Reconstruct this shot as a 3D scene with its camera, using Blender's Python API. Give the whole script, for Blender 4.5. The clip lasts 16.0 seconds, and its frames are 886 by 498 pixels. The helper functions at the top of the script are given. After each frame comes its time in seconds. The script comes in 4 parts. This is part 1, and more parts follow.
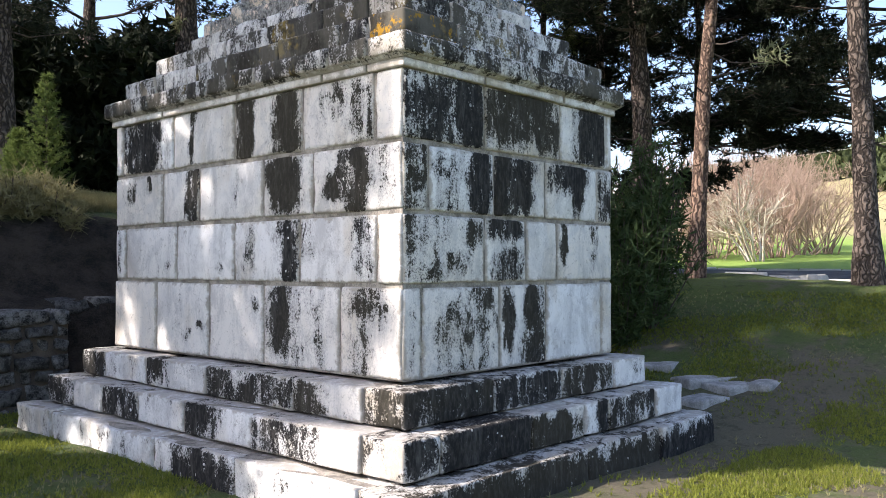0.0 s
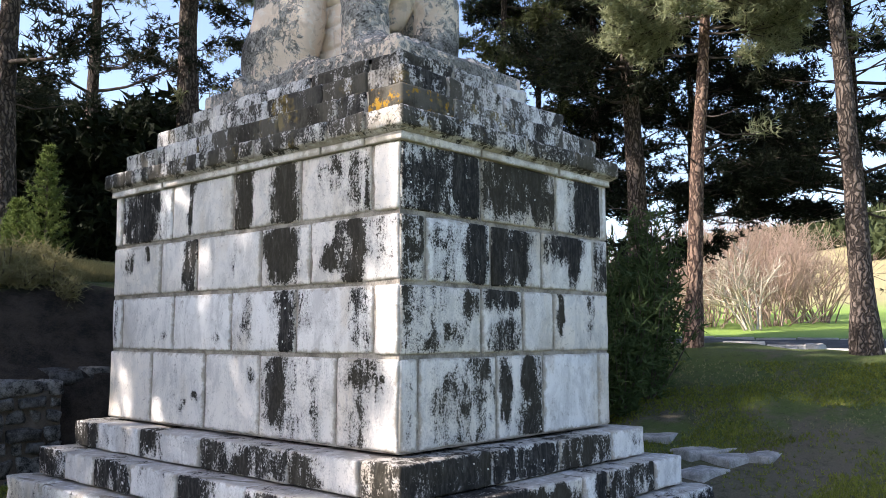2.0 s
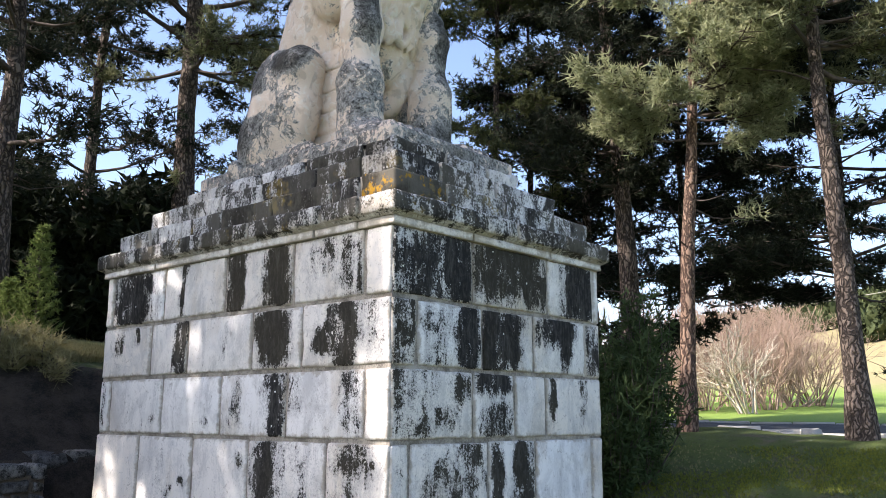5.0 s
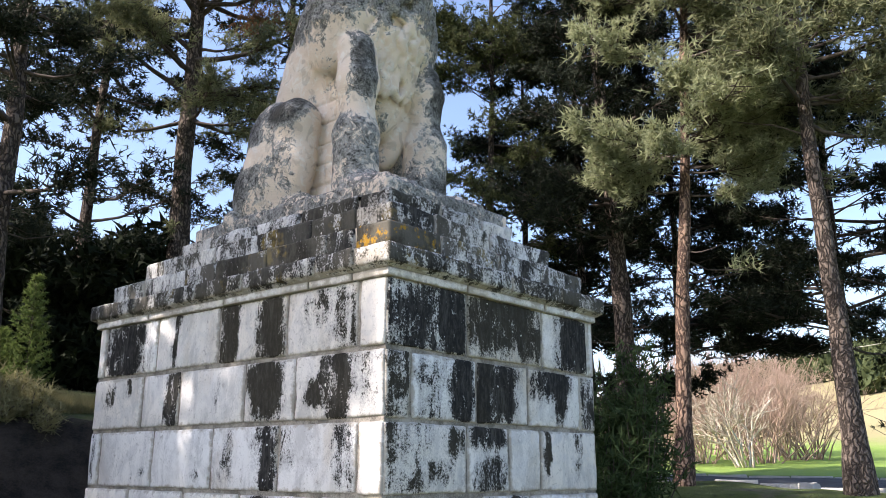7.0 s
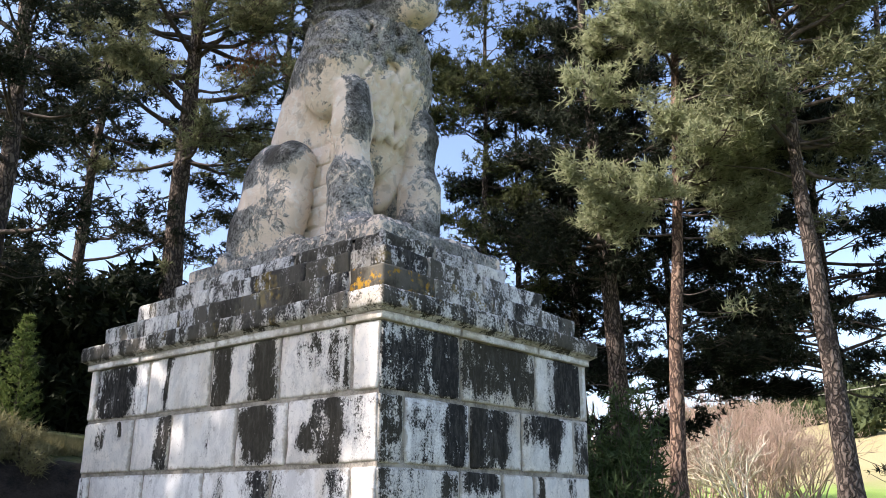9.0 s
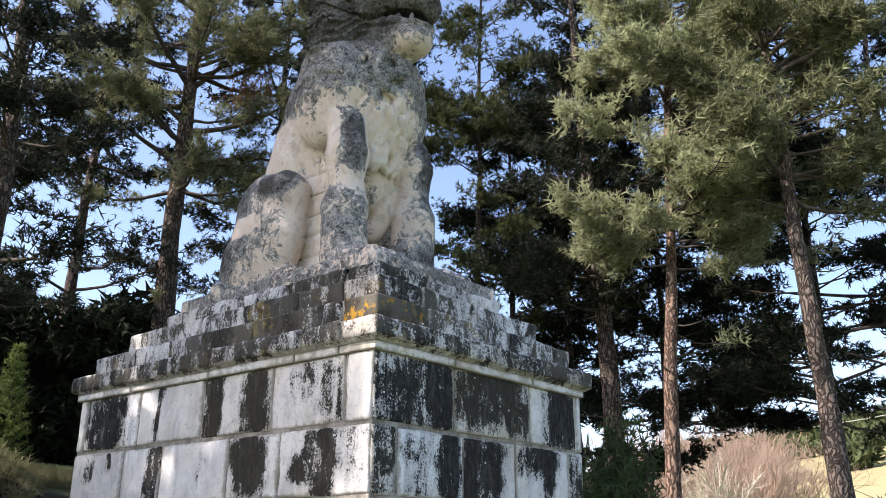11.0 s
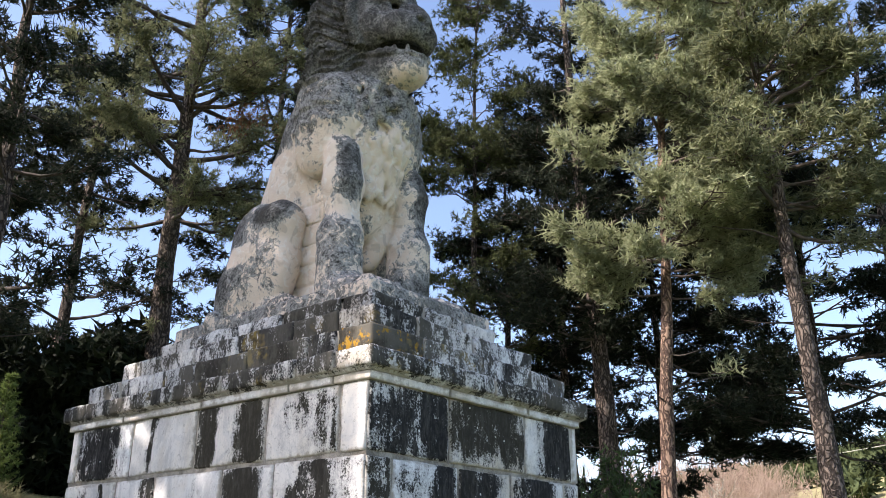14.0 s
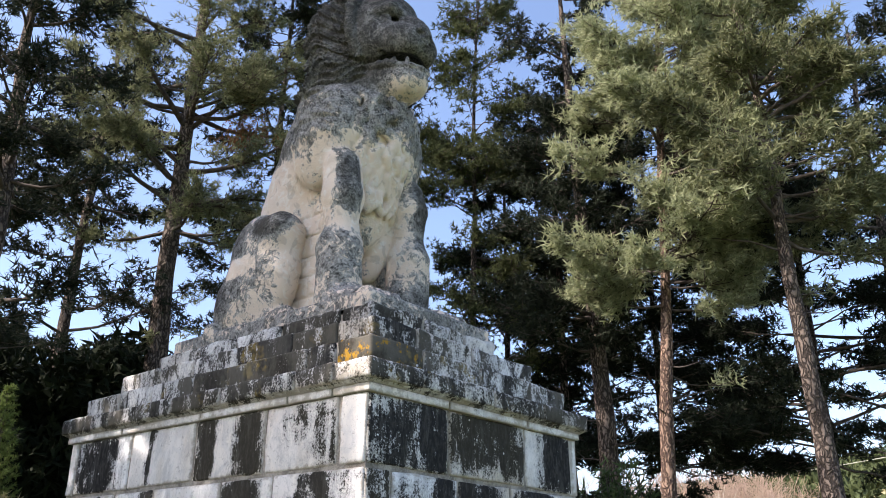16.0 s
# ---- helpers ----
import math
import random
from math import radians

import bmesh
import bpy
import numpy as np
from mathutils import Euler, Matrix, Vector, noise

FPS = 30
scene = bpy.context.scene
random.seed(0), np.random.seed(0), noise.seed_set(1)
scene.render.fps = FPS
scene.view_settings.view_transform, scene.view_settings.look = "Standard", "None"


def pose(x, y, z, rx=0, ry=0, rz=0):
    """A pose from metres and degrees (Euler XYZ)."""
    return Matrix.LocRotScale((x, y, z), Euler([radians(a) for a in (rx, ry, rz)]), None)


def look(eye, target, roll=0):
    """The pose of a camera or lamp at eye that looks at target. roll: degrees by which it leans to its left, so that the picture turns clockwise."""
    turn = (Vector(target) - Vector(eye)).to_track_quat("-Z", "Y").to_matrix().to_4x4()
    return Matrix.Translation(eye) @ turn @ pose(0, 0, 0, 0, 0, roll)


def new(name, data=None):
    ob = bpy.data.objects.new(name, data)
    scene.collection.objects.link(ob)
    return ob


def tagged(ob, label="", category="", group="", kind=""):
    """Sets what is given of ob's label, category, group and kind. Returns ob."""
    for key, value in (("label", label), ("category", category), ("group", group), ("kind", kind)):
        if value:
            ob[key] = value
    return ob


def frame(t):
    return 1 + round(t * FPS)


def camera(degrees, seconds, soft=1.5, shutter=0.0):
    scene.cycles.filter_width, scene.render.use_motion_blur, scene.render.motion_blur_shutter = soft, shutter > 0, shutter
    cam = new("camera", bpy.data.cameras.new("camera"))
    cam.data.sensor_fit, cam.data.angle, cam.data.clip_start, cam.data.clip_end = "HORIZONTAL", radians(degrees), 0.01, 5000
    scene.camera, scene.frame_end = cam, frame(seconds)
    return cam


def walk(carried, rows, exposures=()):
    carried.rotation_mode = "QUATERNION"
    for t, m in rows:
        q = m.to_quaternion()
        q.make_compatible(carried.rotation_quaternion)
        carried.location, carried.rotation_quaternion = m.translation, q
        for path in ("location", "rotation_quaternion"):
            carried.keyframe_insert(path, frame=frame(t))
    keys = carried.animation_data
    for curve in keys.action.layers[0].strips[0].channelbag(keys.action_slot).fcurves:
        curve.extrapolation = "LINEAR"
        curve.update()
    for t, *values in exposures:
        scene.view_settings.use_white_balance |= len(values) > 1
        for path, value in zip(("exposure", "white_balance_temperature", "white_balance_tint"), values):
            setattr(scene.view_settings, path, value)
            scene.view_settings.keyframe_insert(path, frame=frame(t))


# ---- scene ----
G = 0.85  # the floor of the shaft stands this high over the lawn
EYE = (-4.6, -4.57)

cam = camera(54.6, 16.0, 0.75)
walk(cam, (
    (0, look((-4.572, -4.535, 1.732), (-3.088, -3.195, 1.770), 0.0)),
    (1, look((-4.581, -4.546, 1.741), (-3.098, -3.210, 1.861), 0.1)),
    (2, look((-4.592, -4.556, 1.751), (-3.110, -3.227, 1.947), 0.0)),
    (3, look((-4.597, -4.563, 1.756), (-3.117, -3.244, 2.020), 0.1)),
    (4, look((-4.600, -4.571, 1.764), (-3.123, -3.261, 2.086), 0.2)),
    (6.5, look((-4.609, -4.592, 1.789), (-3.146, -3.311, 2.256), 0.3)),
    (7.5, look((-4.610, -4.595, 1.792), (-3.153, -3.328, 2.311), 0.4)),
    (8.5, look((-4.618, -4.590, 1.807), (-3.164, -3.338, 2.372), 0.4)),
    (9, look((-4.622, -4.599, 1.817), (-3.171, -3.352, 2.400), 0.5)),
    (11.5, look((-4.613, -4.589, 1.815), (-3.172, -3.372, 2.479), 0.5)),
    (12.5, look((-4.615, -4.590, 1.820), (-3.178, -3.380, 2.505), 0.5)),
    (13.5, look((-4.621, -4.592, 1.817), (-3.187, -3.389, 2.522), 0.5)),
    (14.5, look((-4.618, -4.599, 1.816), (-3.188, -3.402, 2.539), 0.5)),
    (16, look((-4.620, -4.599, 1.820), (-3.195, -3.406, 2.559), 0.5)),
), ((0, 1.03, 6420, 18), (16, 1.0, 6420, 19)))

# ---- light ----
SUN_EL, SUN_AZ = radians(38), math.atan2(-0.84, 0.543)
sky_world = bpy.data.worlds.new("sky")
scene.world = sky_world
sky_world.use_nodes = True
wt = sky_world.node_tree
sky = wt.nodes.new("ShaderNodeTexSky")
sky.sky_type, sky.sun_disc = 'NISHITA', False
sky.sun_elevation, sky.sun_rotation = SUN_EL, SUN_AZ
sky.air_density, sky.dust_density, sky.ozone_density = 1.0, 1.6, 1.2
wt.links.new(sky.outputs[0], wt.nodes["Background"].inputs[0])
wt.nodes["Background"].inputs[1].default_value = 0.165
sun = new("sun", bpy.data.lights.new("sun", "SUN"))
sun.data.energy, sun.data.angle, sun.data.color = 5.0, radians(0.6), (1.0, 0.93, 0.82)
sun_way = Vector((math.sin(SUN_AZ) * math.cos(SUN_EL), math.cos(SUN_AZ) * math.cos(SUN_EL), math.sin(SUN_EL)))
sun.matrix_basis = look(sun_way * 50, (0, 0, 0))


# ---- materials ----
class Net:
    """A small builder of node materials."""

    def __init__(self, name, rough=0.8):
        self.mat = bpy.data.materials.new(name)
        self.mat.use_nodes = True
        self.t = self.mat.node_tree
        self.b = self.t.nodes["Principled BSDF"]
        self.b.inputs["Roughness"].default_value = rough
        self.b.inputs["Specular IOR Level"].default_value = 0.3
        self.geo = self.t.nodes.new("ShaderNodeNewGeometry")
        self.pos = self.geo.outputs["Position"]

    def put(self, sock, v):
        if isinstance(v, bpy.types.NodeSocket):
            self.t.links.new(v, sock)
        elif v is not None:
            sock.default_value = v

    def m(self, op, a, b=None, c=None, clamp=False):
        n = self.t.nodes.new("ShaderNodeMath")
        n.operation, n.use_clamp = op, clamp
        for s, v in zip(n.inputs, (a, b, c)):
            self.put(s, v)
        return n.outputs[0]

    def vec(self, op, a, b=None):
        n = self.t.nodes.new("ShaderNodeVectorMath")
        n.operation = op
        self.put(n.inputs[0], a)
        self.put(n.inputs[1], b)
        return n.outputs[0]

    def noise(self, scale, detail=4, rough=0.6, at=None, stretch=None, distort=0.0):
        p = at or self.pos
        if stretch:
            p = self.vec('MULTIPLY', p, stretch)
        n = self.t.nodes.new("ShaderNodeTexNoise")
        self.put(n.inputs["Vector"], p)
        n.inputs["Scale"].default_value, n.inputs["Detail"].default_value = scale, detail
        n.inputs["Roughness"].default_value, n.inputs["Distortion"].default_value = rough, distort
        return n.outputs["Fac"]

    def step(self, v, lo, hi):
        n = self.t.nodes.new("ShaderNodeMapRange")
        n.interpolation_type = 'SMOOTHSTEP'
        self.put(n.inputs[0], v)
        n.inputs[1].default_value, n.inputs[2].default_value = lo, hi
        return n.outputs[0]

    def mix(self, f, a, b):
        n = self.t.nodes.new("ShaderNodeMix")
        n.data_type = 'RGBA'
        self.put(n.inputs[0], f)
        self.put(n.inputs[6], (*a, 1) if isinstance(a, tuple) else a)
        self.put(n.inputs[7], (*b, 1) if isinstance(b, tuple) else b)
        return n.outputs[2]

    def prop(self, name):
        n = self.t.nodes.new("ShaderNodeAttribute")
        n.attribute_type, n.attribute_name = 'OBJECT', name
        return n

    def rand(self):
        return self.t.nodes.new("ShaderNodeObjectInfo").outputs["Random"]

    def island(self):
        return self.geo.outputs["Random Per Island"]

    def bump(self, h, strength, dist):
        n = self.t.nodes.new("ShaderNodeBump")
        n.inputs["Strength"].default_value, n.inputs["Distance"].default_value = strength, dist
        self.put(n.inputs["Height"], h)
        self.t.links.new(n.outputs[0], self.b.inputs["Normal"])

    def colour(self, c):
        self.put(self.b.inputs["Base Color"], (*c, 1) if isinstance(c, tuple) else c)
        return self.mat


def marble(name, white, warm, crust_dark, crust_light):
    """Weathered marble with a black lichen crust. Each block carries up to three stains (centre and half size, in parts of its face)
    and how thickly each has grown, and a general dirt."""
    n = Net(name, 0.72)
    gen = n.t.nodes.new("ShaderNodeTexCoord").outputs["Generated"]
    sep = n.t.nodes.new("ShaderNodeSeparateXYZ")
    n.put(sep.inputs[0], gen)
    warp = n.noise(5, 3, 0.6, stretch=(1, 1, 0.45))
    warp2 = n.noise(4, 3, 0.6, at=n.vec('ADD', n.pos, (7.3, 2.1, 5.5)))
    u = n.m('ADD', sep.outputs[0], n.m('MULTIPLY_ADD', warp, 0.36, -0.18))
    v = n.m('SUBTRACT', n.m('SUBTRACT', 1.0, sep.outputs[2]), n.m('MULTIPLY_ADD', warp2, 0.3, -0.15))
    weights = n.t.nodes.new("ShaderNodeSeparateXYZ")
    n.put(weights.inputs[0], n.prop("grown").outputs["Vector"])
    field = None
    for i, key in enumerate(("stain_a", "stain_b", "stain_c")):
        p = n.prop(key)
        s = n.t.nodes.new("ShaderNodeSeparateXYZ")
        n.put(s.inputs[0], p.outputs["Vector"])
        du = n.m('DIVIDE', n.m('SUBTRACT', u, s.outputs[0]), n.m('MAXIMUM', s.outputs[2], 0.001))
        dv = n.m('DIVIDE', n.m('SUBTRACT', v, s.outputs[1]), n.m('MAXIMUM', p.outputs["Alpha"], 0.001))
        d = n.m('SQRT', n.m('ADD', n.m('POWER', n.m('ABSOLUTE', du), 2.6), n.m('POWER', n.m('ABSOLUTE', dv), 2.6)))
        f = n.m('MULTIPLY', n.m('MULTIPLY_ADD', d, -0.8, 1.42, clamp=True), weights.outputs[i])
        field = f if field is None else n.m('MAXIMUM', field, f)
    streak = n.noise(9, 4, 0.6, stretch=(1, 1, 0.12))
    patch = n.noise(2.3, 5, 0.65)
    pepper = n.noise(55, 3, 0.7)
    grit = n.noise(140, 2, 0.7)
    total = n.m('ADD', field, n.m('MULTIPLY', n.prop("dirt").outputs["Fac"], 1.0))
    total = n.m('ADD', total, n.m('MULTIPLY_ADD', streak, 1.3, -0.65))
    total = n.m('ADD', total, n.m('MULTIPLY_ADD', patch, 1.0, -0.5))
    total = n.m('ADD', total, n.m('MULTIPLY_ADD', n.noise(7, 5, 0.65, distort=0.8, stretch=(1, 1, 0.6)), 2.0, -1.0))
    total = n.m('ADD', total, n.m('MULTIPLY_ADD', pepper, 1.45, -0.72))
    # worn edges stay pale
    size = n.t.nodes.new("ShaderNodeSeparateXYZ")
    n.put(size.inputs[0], n.prop("size").outputs["Vector"])
    rims = []
    for axis in (0, 2):
        g = sep.outputs[axis]
        rims.append(n.m('MULTIPLY', n.m('MINIMUM', g, n.m('SUBTRACT', 1.0, g)), size.outputs[axis]))
    rim = n.m('ADD', n.m('MINIMUM', rims[0], rims[1]), n.m('MULTIPLY_ADD', warp2, 0.05, -0.025))
    total = n.m('SUBTRACT', total, n.m('MULTIPLY', n.m('SUBTRACT', 1.0, n.step(rim, 0.0, 0.028)), 0.35))
    dots = n.t.nodes.new("ShaderNodeTexVoronoi")
    n.put(dots.inputs["Vector"], n.vec('ADD', n.pos, n.vec('MULTIPLY', n.pos, (0.1, 0.1, 0.1))))
    dots.inputs["Scale"].default_value = 9
    dot = n.m('MULTIPLY', n.m('SUBTRACT', 1.0, n.step(n.m('ADD', dots.outputs["Distance"], n.m('MULTIPLY_ADD', pepper, 0.2, -0.1)), 0.07, 0.13)), n.step(n.noise(3, 2, at=n.vec('ADD', n.pos, (9, 9, 1))), 0.5, 0.55))
    total = n.m('SUBTRACT', total, dot)
    crust = n.m('MULTIPLY', n.step(total, 0.38, 0.76), 0.97)
    veins = n.step(n.noise(3.2, 6, 0.62, distort=1.2), 0.46, 0.62)
    tone = n.mix(n.rand(), white, warm)
    tone = n.mix(n.m('MULTIPLY', veins, 0.5), tone, tuple(c * 0.72 for c in white))
    ochre = n.m('MULTIPLY', n.step(n.noise(1.7, 5, 0.6, at=n.vec('ADD', n.pos, (3, 9, 4)), stretch=(1, 1, 0.5)), 0.52, 0.72), 0.5)
    tone = n.mix(ochre, tone, (0.50, 0.40, 0.26))
    haze = n.m('MULTIPLY', n.step(n.m('ADD', total, n.m('MULTIPLY_ADD', grit, 0.5, -0.25)), 0.0, 0.6), 0.38)
    tone = n.mix(haze, tone, (0.16, 0.16, 0.16))
    veil = n.m('MULTIPLY', n.step(n.m('ADD', n.noise(4.5, 6, 0.7, at=n.vec('ADD', n.pos, (4, 1, 6)), stretch=(1, 1, 0.35), distort=0.7), n.m('MULTIPLY_ADD', pepper, 0.3, -0.15)), 0.44, 0.66), 0.48)
    tone = n.mix(veil, tone, (0.36, 0.36, 0.36))
    scuff = n.m('MULTIPLY', n.step(n.noise(16, 5, 0.75, at=n.vec('ADD', n.pos, (8, 3, 1)), distort=1.5), 0.57, 0.66), 0.55)
    tone = n.mix(scuff, tone, (0.26, 0.24, 0.21))
    # mortar smeared over the joints
    smear = n.m('MULTIPLY', n.m('SUBTRACT', 1.0, n.step(n.m('ADD', rim, n.m('MULTIPLY_ADD', n.noise(10, 5, 0.7, at=n.vec('ADD', n.pos, (6, 2, 2))), -0.16, 0.08)), 0.0, 0.035)), 0.75)
    tone = n.mix(smear, tone, (0.33, 0.29, 0.23))
    face = n.t.nodes.new("ShaderNodeSeparateXYZ")
    n.put(face.inputs[0], n.geo.outputs["Normal"])
    dust = n.m('MULTIPLY', n.step(face.outputs[2], 0.5, 0.9), n.m('MULTIPLY_ADD', n.noise(13, 5, 0.7), 0.9, -0.05), clamp=True)
    tone = n.mix(n.m('MULTIPLY', dust, 0.6), tone, (0.34, 0.335, 0.32))
    dark = n.mix(n.step(n.noise(30, 4, 0.7, stretch=(1, 1, 0.4)), 0.42, 0.7), crust_dark, crust_light)
    pale = n.step(n.noise(11, 5, 0.7, at=n.vec('ADD', n.pos, (2, 2, 2)), stretch=(1, 1, 0.18)), 0.5, 0.72)
    dark = n.mix(n.m('MULTIPLY', pale, 0.5), dark, (0.13, 0.125, 0.115))
    dark = n.mix(n.m('MULTIPLY', n.step(n.m('ADD', n.rand(), patch), 0.9, 1.4), 0.35), dark, (0.062, 0.054, 0.032))
    lichen = n.m('MULTIPLY', n.step(n.noise(2.1, 4, 0.7, at=n.vec('ADD', n.pos, (1, 5, 8))), 0.58, 0.7), n.prop("lichen").outputs["Fac"])
    dark = n.mix(lichen, dark, (0.30, 0.21, 0.04))
    dark = n.mix(n.m('MULTIPLY', n.prop("lichen").outputs["Fac"], n.m('MULTIPLY', n.step(patch, 0.4, 0.6), 0.6)), dark, (0.15, 0.14, 0.115))
    orange = n.m('MULTIPLY', n.step(n.noise(7, 4, 0.7, at=n.vec('ADD', n.pos, (2, 8, 1))), 0.50, 0.58), n.prop("orange").outputs["Fac"])
    out = n.mix(orange, n.mix(crust, tone, dark), (0.36, 0.20, 0.02))
    h = n.m('ADD', n.m('MULTIPLY', pepper, 0.5), n.m('MULTIPLY_ADD', grit, 0.3, n.m('MULTIPLY', crust, 0.35)))
    n.bump(h, 0.55, 0.012)
    n.put(n.b.inputs["Roughness"], n.m('MULTIPLY_ADD', crust, 0.3, 0.62))
    n.put(n.b.inputs["Specular IOR Level"], n.m('MULTIPLY_ADD', crust, -0.22, 0.3))
    return n.colour(out)


MARBLE = marble("weathered_marble", (0.80, 0.80, 0.79), (0.76, 0.72, 0.66), (0.007, 0.007, 0.0075), (0.045, 0.042, 0.038))


def statue_stone():
    n = Net("carved_marble", 0.82)
    own = n.t.nodes.new("ShaderNodeAttribute")
    own.attribute_name = "growth"
    big = n.noise(2.2, 4, 0.6, distort=0.4)
    mid = n.noise(8, 5, 0.65, distort=1.2)
    pep = n.noise(46, 4, 0.72)
    vein = n.noise(5.5, 3, 0.5, at=n.vec('ADD', n.pos, (4, 7, 2)), distort=1.6)
    nrm = n.t.nodes.new("ShaderNodeSeparateXYZ")
    n.put(nrm.inputs[0], n.geo.outputs["Normal"])
    t = n.m('ADD', n.m('MULTIPLY_ADD', big, 0.9, -0.45), n.m('MULTIPLY_ADD', mid, 1.7, -0.85))
    t = n.m('ADD', t, n.m('MULTIPLY_ADD', pep, 1.2, -0.6))
    t = n.m('ADD', t, n.m('MULTIPLY_ADD', n.noise(20, 4, 0.65, distort=0.6), 0.8, -0.4))
    # lichen settles on what looks up
    t = n.m('ADD', t, n.m('MULTIPLY', nrm.outputs[2], 0.22))
    t = n.m('ADD', t, own.outputs["Fac"])
    crust = n.step(t, -0.06, 0.12)
    tone = n.mix(n.noise(3, 4), (0.72, 0.58, 0.45), (0.70, 0.62, 0.53))
    tone = n.mix(n.m('MULTIPLY', n.step(mid, 0.5, 0.62), 0.5), tone, (0.78, 0.76, 0.71))
    tone = n.mix(n.m('MULTIPLY', n.step(vein, 0.56, 0.64), 0.35), tone, (0.30, 0.25, 0.19))
    grain = n.m('ADD', n.m('MULTIPLY', pep, 0.55), n.m('MULTIPLY', n.noise(13, 5, 0.72, distort=0.7), 0.45))
    grey = n.mix(n.step(grain, 0.38, 0.62), (0.03, 0.03, 0.029), (0.40, 0.395, 0.375))
    black = n.m('MULTIPLY', n.step(own.outputs["Fac"], 0.3, 0.6), n.step(n.m('ADD', big, n.m('MULTIPLY', mid, 0.8)), 0.68, 1.0))
    grey = n.mix(n.m('MULTIPLY', black, 0.8), grey, (0.022, 0.021, 0.02))
    grey = n.mix(n.m('MULTIPLY', n.step(own.outputs["Fac"], 0.6, 0.8), 0.35), grey, (0.06, 0.058, 0.053))
    pale = n.m('MULTIPLY', n.m('SUBTRACT', 1.0, n.step(n.m('ABSOLUTE', n.m('SUBTRACT', vein, 0.5)), 0.008, 0.03)), 0.16)
    grey = n.mix(pale, grey, (0.48, 0.45, 0.39))
    grey = n.mix(n.m('MULTIPLY', n.step(n.noise(1.9, 4, 0.6, at=n.vec('ADD', n.pos, (1, 3, 3))), 0.5, 0.66), 0.5), grey, (0.05, 0.045, 0.036))
    out = n.mix(crust, tone, grey)
    n.bump(n.m('ADD', n.m('MULTIPLY', pep, 0.7), n.m('MULTIPLY', mid, 0.8)), 0.7, 0.018)
    n.put(n.b.inputs["Specular IOR Level"], n.m('MULTIPLY_ADD', crust, -0.18, 0.28))
    return n.colour(out)


STATUE = statue_stone()


def simple(name, c0, c1, scale, rough=0.9, fine=60, c2=None, bump=0.4, dist=0.01, stretch=None):
    n = Net(name, rough)
    a = n.noise(scale, 5, 0.65, stretch=stretch)
    f = n.noise(fine, 3, 0.7, stretch=stretch)
    c = n.mix(n.step(n.m('ADD', a, n.m('MULTIPLY_ADD', f, 0.5, -0.25)), 0.32, 0.68), c0, c1)
    if c2:
        c = n.mix(n.m('MULTIPLY', n.rand(), 0.6), c, c2)
    n.bump(n.m('ADD', a, n.m('MULTIPLY', f, 0.5)), bump, dist)
    return n.colour(c)


MORTAR = simple("mortar", (0.15, 0.135, 0.115), (0.40, 0.365, 0.31), 6, bump=0.6)
RUBBLE = simple("rubble_stone", (0.012, 0.012, 0.011), (0.24, 0.235, 0.22), 9, c2=(0.03, 0.028, 0.025), bump=0.8, dist=0.02)
EARTH = simple("bank_earth", (0.09, 0.075, 0.06), (0.16, 0.135, 0.11), 3, bump=0.9, dist=0.05)
ASPHALT = simple("asphalt", (0.05, 0.05, 0.052), (0.085, 0.085, 0.085), 2, fine=150)
SLAB = simple("pale_slab", (0.20, 0.20, 0.19), (0.42, 0.41, 0.39), 5)
CONCRETE = simple("kerb_concrete", (0.40, 0.39, 0.36), (0.55, 0.53, 0.49), 4)
WIRE = simple("cable_rubber", (0.25, 0.24, 0.2), (0.3, 0.28, 0.24), 4)
LIMB = simple("pine_limb", (0.05, 0.04, 0.033), (0.11, 0.09, 0.075), 8, bump=0.6)
TWIG = simple("bare_twig", (0.31, 0.215, 0.165), (0.47, 0.35, 0.28), 2)
PALE_TWIG = simple("pale_twig", (0.5, 0.42, 0.33), (0.68, 0.6, 0.5), 2)


def bark(name, c0, c1, c2):
    n = Net(name, 0.95)
    wob = n.t.nodes.new("ShaderNodeTexNoise")
    n.put(wob.inputs["Vector"], n.pos)
    wob.inputs["Scale"].default_value = 5
    p = n.vec('ADD', n.vec('MULTIPLY', n.pos, (1, 1, 0.2)), n.vec('MULTIPLY', wob.outputs["Color"], (0.22, 0.22, 0.1)))
    plate = n.t.nodes.new("ShaderNodeTexVoronoi")
    plate.feature = 'DISTANCE_TO_EDGE'
    n.put(plate.inputs["Vector"], p)
    plate.inputs["Scale"].default_value = 15
    f = n.noise(25, 4, 0.7, stretch=(1, 1, 0.3))
    e = n.step(n.m('ADD', plate.outputs["Distance"], n.m('MULTIPLY_ADD', f, 0.2, -0.1)), 0.0, 0.3)
    big = n.noise(1.6, 4, 0.6)
    c = n.mix(n.m('MULTIPLY', n.m('ADD', f, big), 0.5), c1, c2)
    c = n.mix(e, c0, c)
    n.bump(n.m('ADD', e, n.m('MULTIPLY', f, 0.6)), 1.0, 0.03)
    return n.colour(c)


BARK = bark("pine_bark", (0.035, 0.027, 0.022), (0.13, 0.10, 0.08), (0.25, 0.20, 0.165))
BARK_RED = bark("red_pine_bark", (0.07, 0.045, 0.035), (0.22, 0.14, 0.10), (0.36, 0.25, 0.18))


